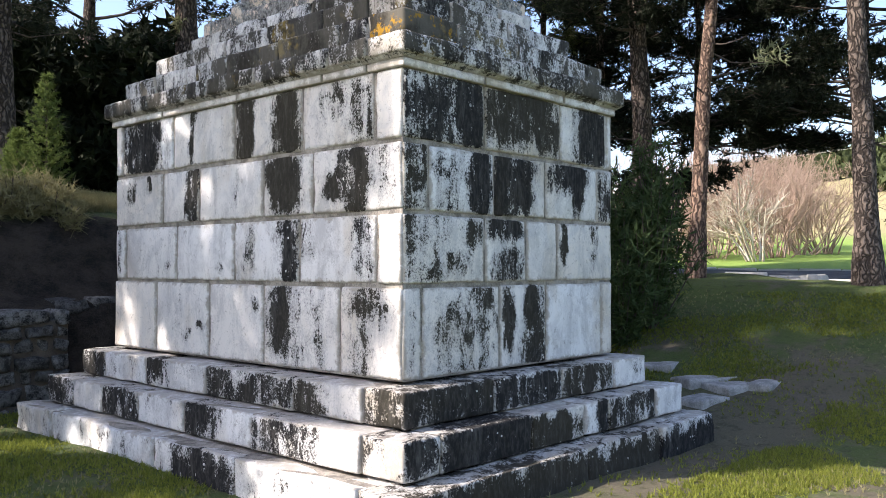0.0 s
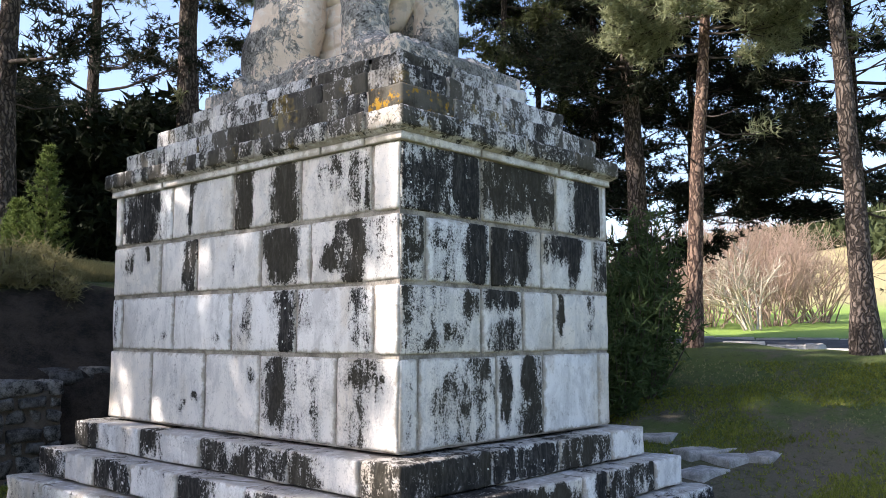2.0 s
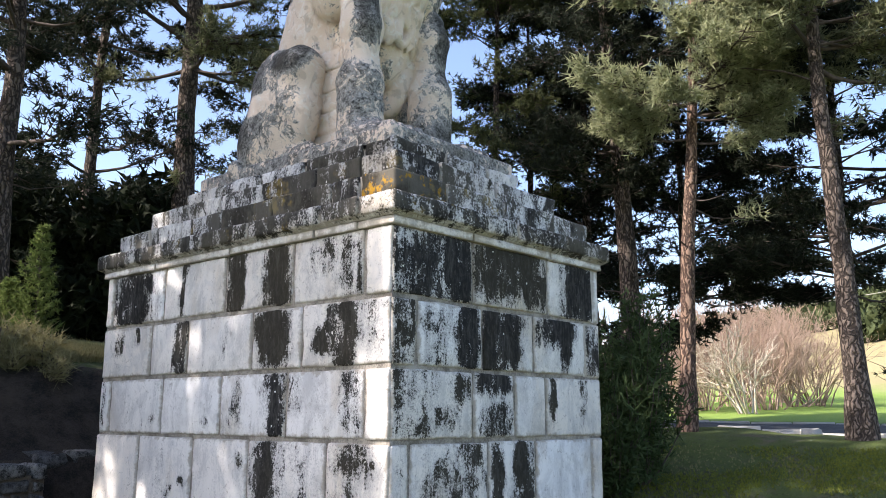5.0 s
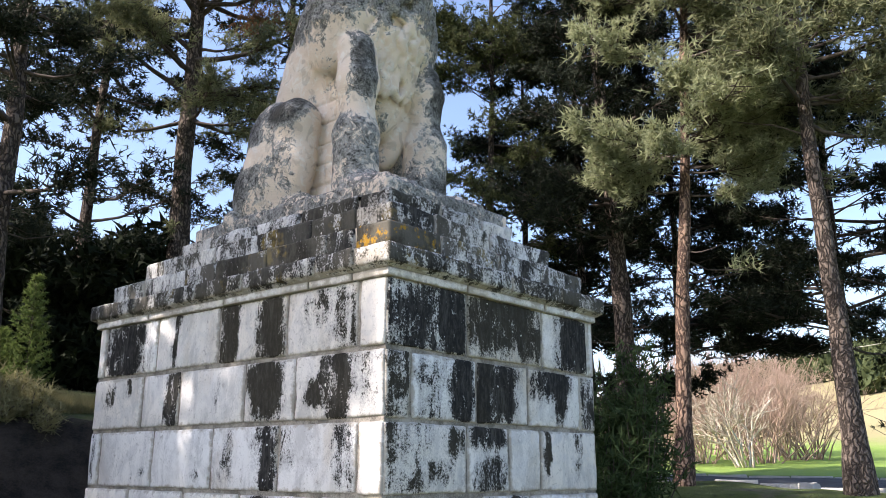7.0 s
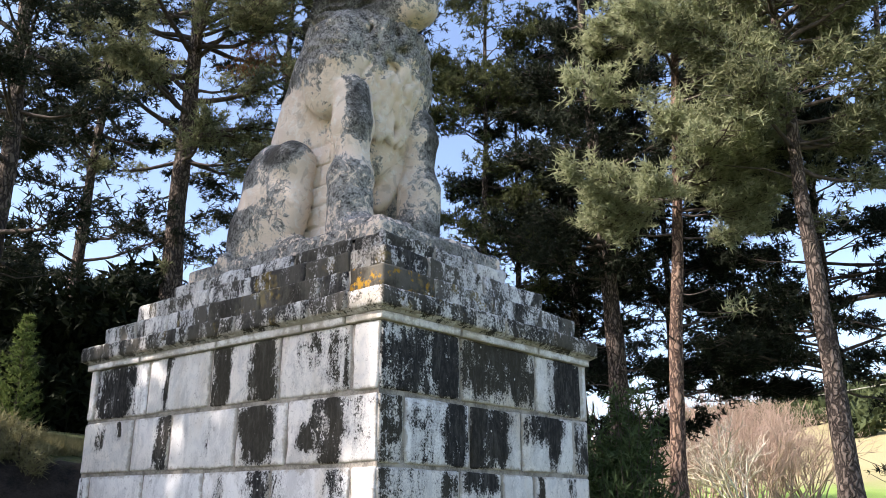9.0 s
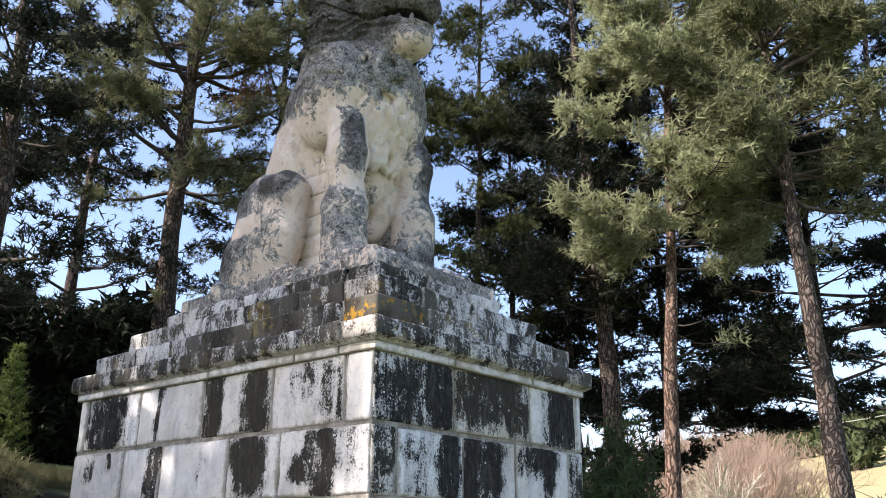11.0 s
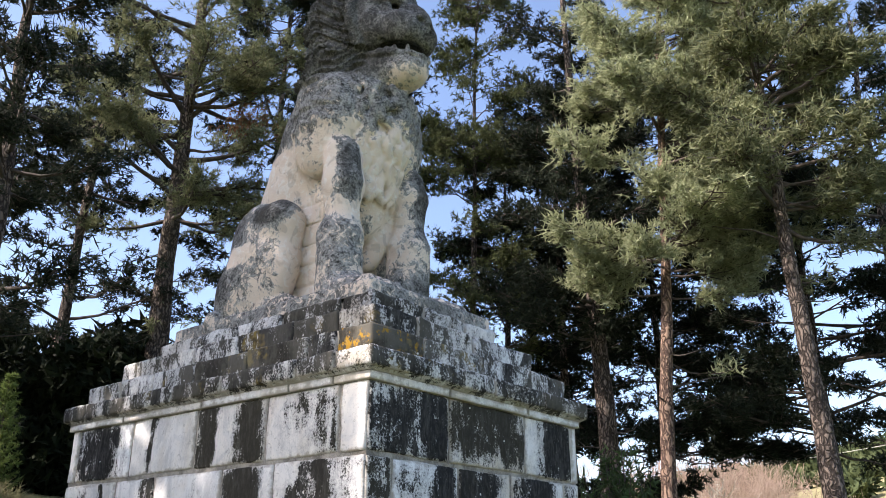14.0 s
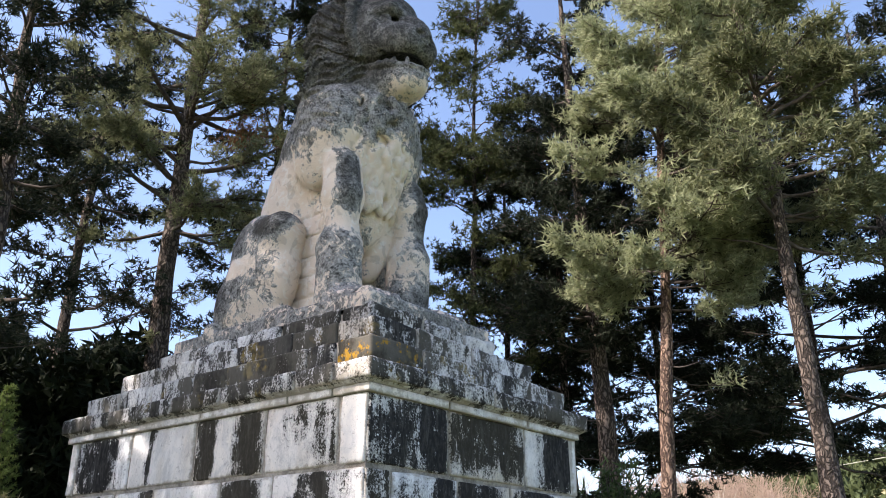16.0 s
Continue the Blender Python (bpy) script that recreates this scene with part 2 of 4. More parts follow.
def leaf(name, c0, c1, through_light=0.3, scale=1.2):
    n = Net(name, 0.7)
    n.b.inputs["Specular IOR Level"].default_value = 0.08
    c = n.mix(n.m('MULTIPLY_ADD', n.island(), 0.6, n.m('MULTIPLY', n.noise(scale, 3), 0.4)), c0, c1)
    n.colour(c)
    tr = n.t.nodes.new("ShaderNodeBsdfTranslucent")
    n.put(tr.inputs[0], c)
    mx = n.t.nodes.new("ShaderNodeMixShader")
    mx.inputs[0].default_value = through_light
    n.t.links.new(n.b.outputs[0], mx.inputs[1])
    n.t.links.new(tr.outputs[0], mx.inputs[2])
    n.t.links.new(mx.outputs[0], n.t.nodes["Material Output"].inputs[0])
    return n.mat


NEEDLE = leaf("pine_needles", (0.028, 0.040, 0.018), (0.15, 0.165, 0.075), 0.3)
# sunlit and half-lit copies of the pine needles, sunlight put into the colour
NEEDLE_LIT = leaf("sunlit_pine_needles", (0.15, 0.18, 0.09), (0.52, 0.54, 0.33), 0.5)
NEEDLE_HALF_LIT = leaf("half_lit_pine_needles", (0.06, 0.075, 0.035), (0.31, 0.32, 0.18), 0.4)
# shaded copy of the needles: the crowns' shade is painted as near-black green
NEEDLE_SHADED = leaf("shaded_pine_needles", (0.004, 0.007, 0.006), (0.058, 0.070, 0.046), 0.22)
NEEDLE_DRY = leaf("dry_pine_needles", (0.14, 0.07, 0.035), (0.26, 0.14, 0.07))
# thicket leaves kept almost black, deep shade included in their colour
LEAF_SHADED = leaf("shaded_evergreen_leaves", (0.006, 0.009, 0.005), (0.022, 0.030, 0.014), 0.1)
LEAF_FRESH = leaf("fresh_green_needles", (0.06, 0.10, 0.025), (0.23, 0.28, 0.09), 0.35)
LEAF_BUSH = leaf("oleander_leaves", (0.035, 0.06, 0.025), (0.10, 0.14, 0.055), 0.2)
GRASS = leaf("grass_blades", (0.07, 0.10, 0.018), (0.34, 0.36, 0.07), 0.4, 0.8)
GRASS_DRY = leaf("dry_grass", (0.20, 0.19, 0.09), (0.38, 0.34, 0.18), 0.3)
SCRUB = leaf("hill_scrub", (0.035, 0.05, 0.025), (0.10, 0.12, 0.05), 0.15, 0.2)


def lawn_material():
    n = Net("lawn", 0.95)
    sep = n.t.nodes.new("ShaderNodeSeparateXYZ")
    n.put(sep.inputs[0], n.pos)
    far = n.vec('DISTANCE', n.pos, (*EYE, 1.5))
    dist = n.t.nodes[-1].outputs["Value"]
    a = n.noise(0.5, 6, 0.65)
    b = n.noise(2.6, 5, 0.7)
    f = n.noise(45, 3, 0.75)
    soil = n.mix(f, (0.07, 0.06, 0.042), (0.16, 0.135, 0.095))
    green = n.mix(f, (0.03, 0.05, 0.012), (0.11, 0.14, 0.035))
    c = n.mix(n.step(n.m('ADD', a, n.m('MULTIPLY_ADD', b, 0.6, -0.3)), 0.46, 0.66), green, soil)
    skirt = n.m('MULTIPLY', n.step(n.m('ADD', sep.outputs[1], n.m('MULTIPLY', b, 0.9)), -1.5, -0.9), n.m('MULTIPLY', n.step(sep.outputs[0], 0.4, 1.6), n.m('SUBTRACT', 1.0, n.step(n.m('ADD', sep.outputs[1], sep.outputs[0]), 4.6, 6.4))))
    c = n.mix(n.m('MULTIPLY', skirt, 0.85), c, soil)
    meadow = n.mix(n.noise(0.6, 4), (0.16, 0.27, 0.04), (0.26, 0.36, 0.08))
    c = n.mix(n.m('MULTIPLY', n.step(n.noise(7, 6, 0.75), 0.5, 0.66), 0.6), c, (0.025, 0.032, 0.012))
    c = n.mix(n.m('MULTIPLY', n.step(n.noise(19, 5, 0.8), 0.57, 0.7), 0.55), c, (0.22, 0.20, 0.11))
    c = n.mix(n.step(dist, 24.5, 26), c, meadow)
    straw = n.mix(n.noise(0.15, 6, 0.7), (0.22, 0.22, 0.08), (0.42, 0.34, 0.2))
    c = n.mix(n.step(n.m('ADD', dist, n.m('MULTIPLY', a, 12)), 52, 62), c, straw)
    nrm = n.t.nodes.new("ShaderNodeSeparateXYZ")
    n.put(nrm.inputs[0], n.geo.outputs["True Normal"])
    # bare earth of the bank, its colour darkened to hold the shade there
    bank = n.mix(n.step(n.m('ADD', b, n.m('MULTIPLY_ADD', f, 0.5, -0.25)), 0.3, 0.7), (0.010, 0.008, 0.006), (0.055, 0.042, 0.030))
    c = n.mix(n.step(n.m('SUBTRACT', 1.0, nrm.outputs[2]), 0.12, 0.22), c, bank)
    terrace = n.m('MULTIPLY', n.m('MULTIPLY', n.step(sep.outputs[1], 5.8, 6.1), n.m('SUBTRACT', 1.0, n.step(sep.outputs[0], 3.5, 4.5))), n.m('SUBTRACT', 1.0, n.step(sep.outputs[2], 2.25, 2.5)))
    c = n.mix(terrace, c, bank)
    n.bump(n.m('ADD', f, n.m('MULTIPLY', b, 2)), 0.7, 0.03)
    return n.colour(c)


LAWN = lawn_material()


# ---- helpers for meshes ----
def mesh_object(name, bm, material, smooth=False):
    me = bpy.data.meshes.new(name)
    bm.to_mesh(me)
    bm.free()
    me.materials.append(material)
    if smooth:
        me.shade_smooth()
    return new(name, me)


def part(name, bm, material, parent, label="", smooth=False):
    ob = mesh_object(name, bm, material, smooth)
    ob.parent = parent
    if label:
        tagged(ob, label)
    return ob


def thing(name, label, category, at=(0, 0, 0), group="", kind=""):
    ob = new(name)
    ob.location = at
    return tagged(ob, label, category, group, kind)


def raw_mesh(name, verts, faces, material, smooth=False):
    """A mesh from arrays: verts (n, 3), faces (m, 3) or (m, 4)."""
    verts, faces = np.asarray(verts, np.float32), np.asarray(faces, np.int32)
    me = bpy.data.meshes.new(name)
    k = faces.shape[1]
    me.vertices.add(len(verts))
    me.vertices.foreach_set("co", verts.ravel())
    me.loops.add(faces.size)
    me.loops.foreach_set("vertex_index", faces.ravel())
    me.polygons.add(len(faces))
    me.polygons.foreach_set("loop_start", np.arange(0, faces.size, k, dtype=np.int32))
    me.update(calc_edges=True)
    me.materials.append(material)
    if smooth:
        me.shade_smooth()
    return new(name, me)


def worn_box(lx, ly, lz, bevel=0.02, wear=0.012, seed=0, cuts=2):
    """A block with its corner at the origin, with rounded and slightly uneven edges."""
    bm = bmesh.new()
    bmesh.ops.create_cube(bm, size=1.0)
    for v in bm.verts:
        v.co = Vector(((v.co.x + 0.5) * lx, (v.co.y + 0.5) * ly, (v.co.z + 0.5) * lz))
    bevel = min(bevel, 0.3 * min(lx, ly, lz))
    bmesh.ops.bevel(bm, geom=list(bm.edges), offset=bevel, segments=2, profile=0.6, affect='EDGES')
    if cuts:
        long_edges = [e for e in bm.edges if e.calc_length() > 0.15]
        bmesh.ops.subdivide_edges(bm, edges=long_edges, cuts=cuts, use_grid_fill=True)
    for v in bm.verts:
        p = v.co * 5 + Vector((seed * 3.7, seed * 1.3, seed * 2.1))
        off = noise.noise_vector(p) * wear + noise.noise_vector(p * 4) * wear * 0.4
        v.co += off
    return bm


def tube(points, radii, sides=6):
    """Vertices and quads of a tube along points."""
    P = np.asarray(points, float)
    R = np.asarray(radii, float)
    d = np.gradient(P, axis=0)
    d /= np.linalg.norm(d, axis=1)[:, None] + 1e-9
    ref = np.where(np.abs(d[:, 2:3]) > 0.9, [[1.0, 0, 0]], [[0, 0, 1.0]])
    a = np.cross(d, ref)
    a /= np.linalg.norm(a, axis=1)[:, None] + 1e-9
    b = np.cross(d, a)
    th = np.linspace(0, 2 * np.pi, sides, endpoint=False)
    V = P[:, None] + R[:, None, None] * (np.cos(th)[None, :, None] * a[:, None] + np.sin(th)[None, :, None] * b[:, None])
    n = len(P)
    i, j = np.meshgrid(np.arange(n - 1), np.arange(sides), indexing="ij")
    k = (j + 1) % sides
    F = np.stack([i * sides + j, i * sides + k, (i + 1) * sides + k, (i + 1) * sides + j], -1).reshape(-1, 4)
    return V.reshape(-1, 3), F


class Tubes:
    def __init__(self):
        self.v, self.f, self.n = [], [], 0

    def add(self, points, radii, sides=6):
        v, f = tube(points, radii, sides)
        self.v.append(v)
        self.f.append(f + self.n)
        self.n += len(v)

    def make(self, name, material, parent=None, smooth=True):
        ob = raw_mesh(name, np.concatenate(self.v), np.concatenate(self.f), material, smooth)
        if parent:
            ob.parent = parent
        return ob


# ---- ground ----
def smooth01(x, a, b):
    t = min(1.0, max(0.0, (x - a) / (b - a)))
    return t * t * (3 - 2 * t)


def profile(x, xs, ys):
    return float(np.interp(x, xs, ys))


def ground_z(x, y):
    """Height of the ground: a lawn round the monument, a cut bank to the north, a slope and a hill to the east."""
    dx, dy = x - EYE[0], y - EYE[1]
    dist, az = math.hypot(dx, dy), math.degrees(math.atan2(dx, dy))
    east = profile(dist, (0, 9.3, 11, 13, 15, 17, 19, 26, 32, 45, 60, 90, 150, 300, 1500),
                   (0, 0, 0.24, 0.80, 1.40, 1.60, 1.46, 1.66, 1.95, 2.6, 4.2, 9.5, 17.5, 24, 24))
    if dist > 15:
        east -= 0.17 * smooth01(dist, 15, 17) * smooth01(az, 66, 71) * (1 - smooth01(dist, 19, 26))
    we = smooth01(az, 55, 61) * (1 - smooth01(az, 110, 150))
    if dist > 60:
        east *= 0.85 + 0.022 * (min(az, 80) - 64)
    yb = y + 0.25 * math.sin(x * 0.9)
    north = profile(yb, (6.2, 6.5, 7.0, 7.9, 8.6, 11, 16, 30, 100, 400), (0, 1.2, 1.3, 2.4, 2.65, 3.05, 3.7, 5, 6, 6))
    wn = 1 - smooth01(az, 44, 53)
    bumps = 0.05 * noise.noise((x * 0.5, y * 0.5, 0)) + 0.02 * noise.noise((x * 2, y * 2, 3))
    near = smooth01(dist, 2, 5)
    if -0.9 < x < 3.9 and -0.9 < y < 5.3:
        bumps -= 0.02
    return east * we + north * wn * (1 - we) + bumps * near


def make_ground():
    radii = np.concatenate([np.array([0.004, 0.25]), np.arange(0.5, 22, 0.25), np.geomspace(22, 1800, 70)])
    sectors = 360
    verts = [(*EYE, ground_z(*EYE))]
    for r in radii:
        for s in range(sectors):
            a = 2 * math.pi * s / sectors
            x, y = EYE[0] + r * math.sin(a), EYE[1] + r * math.cos(a)
            verts.append((x, y, ground_z(x, y)))
    quads = []
    for i in range(len(radii) - 1):
        for s in range(sectors):
            a, b = 1 + i * sectors + s, 1 + i * sectors + (s + 1) % sectors
            quads.append((a, a + sectors, b + sectors, b))
    quads += [(1 + i, 2 + i, sectors - 1 - i, sectors - i) for i in range(sectors // 2 - 1)]
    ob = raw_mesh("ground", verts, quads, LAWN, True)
    return tagged(ob, "patchy green lawn with bare earth rising to a slope", "ground", kind="structure")


make_ground()


# ---- the pedestal ----
WX, WY = 2.99, 4.42  # the shaft's sides
pedestal = thing("pedestal", "stepped pedestal of white marble blocks with black lichen stains", "pedestal")
shaft = part("shaft", worn_box(WX - 0.03, WY - 0.03, 2.42, 0.01, 0.004, 1, 0), MORTAR, pedestal, "grey mortar core between the blocks")
shaft.location = (0.015, 0.015, G)
LEFT = Matrix.Rotation(radians(-90), 4, 'Z')  # along the west face, from far to near
seeds = iter(range(1, 5000))


def stained(ob, stains=(), dirt=0.0, lichen=0.0):
    weights = [0.0, 0.0, 0.0]
    for i, key in enumerate(("stain_a", "stain_b", "stain_c")):
        s = stains[i] if i < len(stains) else (0.5, 0.5, 0.1, 0.1, 0.0)
        ob[key] = [float(c) for c in s[:4]]
        weights[i] = float(s[4])
    ob["grown"] = weights
    ob["size"] = [float(c) for c in ob.dimensions] if max(ob.dimensions) > 0 else [1.0, 1.0, 1.0]
    ob["dirt"] = float(dirt)
    ob["lichen"] = float(lichen)
    ob["orange"] = 0.0
    return ob


def face_block(side, a, b, z0, z1, stains=(), dirt=0.0, gap=0.032, deep=0.30, proud=0.0):
    """A block of the shaft between a and b along the face, as one looks at it from left to right."""
    s = next(seeds)
    bm = worn_box(abs(b - a) - gap, deep, z1 - z0 - gap, 0.022, 0.012, s)
    ob = part("stone_block", bm, MARBLE, shaft, smooth=True)
    if side == "west":
        m = Matrix.Translation((-proud, a - gap / 2, z0 + gap / 2)) @ LEFT
    else:
        m = Matrix.Translation((a + gap / 2, -proud, z0 + gap / 2))
    ob.matrix_basis = Matrix.Translation(-shaft.location) @ Matrix.Translation((0, 0, G)) @ m
    return stained(ob, stains, dirt)


COURSES = (0.0, 0.725, 1.29, 1.835, 2.40)


def west_course(i, edges, stains, dirt):
    for k, (a, b) in enumerate(zip(edges, edges[1:])):
        face_block("west", a, b, COURSES[i], COURSES[i + 1], stains.get(k, ()), dirt.get(k, -0.12), proud=random.uniform(0, 0.008))


def south_course(i, edges, stains, dirt):
    for k, (a, b) in enumerate(zip(edges, edges[1:])):
        face_block("south", a, b, COURSES[i], COURSES[i + 1], stains.get(k, ()), dirt.get(k, -0.08), proud=random.uniform(0, 0.006))


# stains: centre across and down, half width and height, thickness of the growth
west_course(3, (4.42, 4.26, 3.24, 2.19, 1.19, 0.31, 0.0), {
    1: ((0.36, 0.5, 0.40, 0.75, 1.1),), 2: ((0.33, 0.6, 0.07, 0.8, 1.0),),
    3: ((0.16, 0.5, 0.12, 0.8, 1.1), (0.80, 0.5, 0.18, 0.8, 1.2)), 4: ((0.50, 0.25, 0.22, 0.35, 0.62), (0.82, 0.45, 0.20, 0.7, 0.66))}, {5: -0.4, 2: -0.25})
west_course(2, (4.42, 3.44, 2.77, 1.74, 1.05, 0.0), {
    0: ((0.35, 0.35, 0.12, 0.18, 0.7), (0.7, 0.2, 0.05, 0.2, 0.7)), 1: ((0.86, 0.5, 0.18, 0.9, 1.0),), 2: ((0.62, 0.45, 0.05, 0.3, 0.75),),
    3: ((0.42, 0.42, 0.34, 0.55, 1.25),), 4: ((0.50, 0.5, 0.16, 0.75, 0.95), (0.24, 0.62, 0.11, 0.2, 0.9), (0.78, 0.35, 0.2, 0.5, 0.5))}, {2: -0.28})
west_course(1, (4.42, 4.19, 3.17, 2.18, 1.23, 0.28, 0.0), {
    0: ((0.4, 0.4, 0.2, 0.5, 0.7),), 1: ((0.85, 0.7, 0.06, 0.1, 0.6),), 2: ((0.75, 0.75, 0.05, 0.1, 0.8),),
    3: ((0.86, 0.55, 0.14, 0.7, 1.2), (0.25, 0.45, 0.08, 0.4, 0.6)), 4: ((0.84, 0.4, 0.16, 0.5, 0.68), (0.06, 0.3, 0.14, 0.3, 0.8))}, {5: -0.15, 2: -0.3})
west_course(0, (4.42, 3.55, 2.59, 1.73, 0.71, 0.0), {
    1: ((0.62, 0.72, 0.08, 0.1, 0.65), (0.85, 0.6, 0.08, 0.06, 0.8)), 2: ((0.88, 0.25, 0.1, 0.1, 0.5),),
    3: ((0.22, 0.35, 0.18, 0.5, 1.1), (0.5, 0.4, 0.34, 0.7, 0.55)), 4: ((0.42, 0.12, 0.38, 0.3, 0.75), (0.34, 0.78, 0.24, 0.4, 0.85), (0.76, 0.24, 0.05, 0.05, 0.9))}, {0: -0.45, 4: -0.25})
south_course(3, (0.0, 0.97, 2.08, 2.88, 2.99), {
    0: ((0.5, 0.5, 0.9, 0.9, 0.72), (0.8, 0.5, 0.2, 0.8, 0.95)), 1: ((0.40, 0.32, 0.55, 0.6, 1.0), (0.8, 0.6, 0.2, 0.4, 1.0)), 2: ((0.72, 0.4, 0.36, 0.85, 1.25),)}, {0: 0.05})
south_course(2, (0.0, 0.29, 1.10, 1.84, 2.71, 2.99), {
    0: ((0.5, 0.5, 0.9, 0.9, 0.68),), 1: ((0.78, 0.5, 0.2, 0.8, 1.1), (0.35, 0.6, 0.3, 0.6, 0.45)), 2: ((0.12, 0.4, 0.2, 0.8, 1.2), (0.5, 0.35, 0.3, 0.55, 1.1)),
    3: ((0.45, 0.2, 0.36, 0.3, 1.1), (0.62, 0.5, 0.1, 0.4, 0.9)), 4: ((0.5, 0.5, 0.8, 0.9, 0.75),)}, {})
south_course(1, (0.0, 0.97, 1.55, 2.02, 2.99), {
    0: ((0.18, 0.5, 0.3, 0.8, 0.62), (0.8, 0.25, 0.16, 0.2, 0.8), (0.66, 0.72, 0.16, 0.2, 0.7)), 1: ((0.5, 0.12, 0.45, 0.22, 1.1), (0.62, 0.75, 0.38, 0.35, 0.72)),
    2: ((0.3, 0.2, 0.05, 0.2, 0.7),), 3: ((0.08, 0.3, 0.06, 0.5, 1.0), (0.66, 0.3, 0.08, 0.4, 0.75))}, {2: -0.25, 3: -0.2})
south_course(0, (0.0, 0.21, 1.17, 1.85, 2.78, 2.99), {
    0: ((0.5, 0.5, 0.2, 0.5, 0.5),), 1: ((0.55, 0.6, 0.42, 0.5, 0.56), (0.75, 0.2, 0.2, 0.25, 0.7)), 2: ((0.72, 0.3, 0.22, 0.35, 1.0), (0.18, 0.4, 0.12, 0.4, 0.95), (0.72, 0.82, 0.28, 0.25, 0.95))}, {3: -0.5, 4: -0.2})
# the two faces turned away
for lo, hi in zip(COURSES, COURSES[1:]):
    y = 0.0
    while y < WY - 0.01:
        w = min(random.uniform(0.7, 1.1), WY - y)
        w = WY - y if WY - y - w < 0.3 else w
        ob = part("stone_block", worn_box(w - 0.014, 0.3, hi - lo - 0.014, 0.016, 0.008, next(seeds), 1), MARBLE, shaft, smooth=True)
        ob.matrix_basis = Matrix.Translation((WX - 0.015, y - 0.008, lo + 0.007)) @ Matrix.Rotation(radians(90), 4, 'Z')
        stained(ob, ((0.5, 0.4, 0.3, 0.5, 0.9),), 0.0)
        y += w
    x = 0.32
    while x < WX - 0.31:
        w = min(random.uniform(0.6, 0.9), WX - 0.31 - x)
        ob = part("stone_block", worn_box(w - 0.014, 0.3, hi - lo - 0.014, 0.016, 0.008, next(seeds), 1), MARBLE, shaft, smooth=True)
        ob.matrix_basis = Matrix.Translation((x + w - 0.022, WY - 0.015, lo + 0.007)) @ Matrix.Rotation(radians(180), 4, 'Z')
        stained(ob, ((0.5, 0.4, 0.3, 0.5, 0.9),), 0.0)
        x += w


def ring(name, block, parent, d, z0, z1, west, south, deep, dirt, stains_w={}, stains_s={}, lichen=0.0, bevel=0.022, wear=0.013, label=""):
    """A course of blocks that runs round the pedestal, d outside the shaft. west: joints by y, from far to near; south: joints by x."""
    w, l = WX + 2 * d, WY + 2 * d
    core = part(name, worn_box(w - 0.06, l - 0.06, z1 - z0 - 0.012, 0.005, 0.0, 0, 0), MORTAR, parent, label)
    core.location = (-d + 0.03, -d + 0.03, G + z0 + 0.004)
    inv = Matrix.Translation(-core.location) @ Matrix.Translation((0, 0, G))

    def lay(length, m, stains, extra=0.0):
        s = next(seeds)
        ob = part(block, worn_box(length - 0.02, deep, z1 - z0 - 0.003, bevel, wear, s, 2), MARBLE, core, smooth=True)
        ob.matrix_basis = inv @ m
        return stained(ob, stains, dirt + extra + random.uniform(-0.08, 0.08), lichen)

    edges = (WY + d, *west, -d + deep)
    for k, (a, b) in enumerate(zip(edges, edges[1:])):
        st = stains_w.get(k, ())
        lay(a - b, Matrix.Translation((-d - random.uniform(0, 0.012), a - 0.004, z0)) @ LEFT, st)
    edges = (-d, *south, WX + d)
    for k, (a, b) in enumerate(zip(edges, edges[1:])):
        ob = lay(b - a, Matrix.Translation((a + 0.004, -d - random.uniform(0, 0.01), z0)), stains_s.get(k, ()))
        ob["orange"] = 0.9 if name == "lower_coping" and k == 0 else 0.0
    # behind
    n = 4
    y0, y1 = -d + deep, WY + d
    for k in range(n):
        a, b = y0 + (y1 - y0) * k / n, y0 + (y1 - y0) * (k + 1) / n
        lay(b - a, Matrix.Translation((WX + d, a + 0.004, z0)) @ Matrix.Rotation(radians(90), 4, 'Z'), ())
    x0, x1 = -d + deep, WX + d - deep
    for k in range(3):
        a, b = x0 + (x1 - x0) * k / 3, x0 + (x1 - x0) * (k + 1) / 3
        lay(b - a, Matrix.Translation((b - 0.004, WY + d, z0)) @ Matrix.Rotation(radians(180), 4, 'Z'), ())
    return core


dark = ((0.5, 0.55, 0.9, 0.8, 0.62),)
ring("top_step", "step_block", pedestal, 0.24, -0.29, -0.02, (4.15, 3.3, 2.25, 1.0), (0.80, 1.75, 2.62), 0.42, 0.10,
     {0: dark, 3: dark, 4: ((0.15, 0.6, 0.3, 0.6, 0.8),), 2: ((0.1, 0.5, 0.2, 0.6, 0.8),)}, {0: ((0.5, 0.55, 1.0, 0.7, 0.85),), 1: ((0.45, 0.55, 0.7, 0.6, 0.8),), 2: ((0.3, 0.5, 0.5, 0.7, 0.8),), 3: ((0.7, 0.3, 0.15, 0.3, 0.5),)}, label="upper marble step")
ring("middle_step", "step_block", pedestal, 0.50, -0.58, -0.30, (4.3, 3.7, 3.0, 2.2, 1.2), (-0.12, 0.95, 1.72, 2.10, 2.95), 0.42, 0.10,
     {0: dark, 2: dark, 4: ((0.2, 0.6, 0.3, 0.8, 0.8),), 5: ((0.2, 0.6, 0.4, 0.8, 0.7),)}, {0: ((0.6, 0.4, 0.6, 0.6, 0.7),), 1: ((0.55, 0.5, 0.6, 0.9, 1.0),), 2: ((0.3, 0.6, 0.5, 0.5, 0.9),), 3: ((0.8, 0.5, 0.3, 0.7, 0.8),), 4: dark}, label="middle marble step")
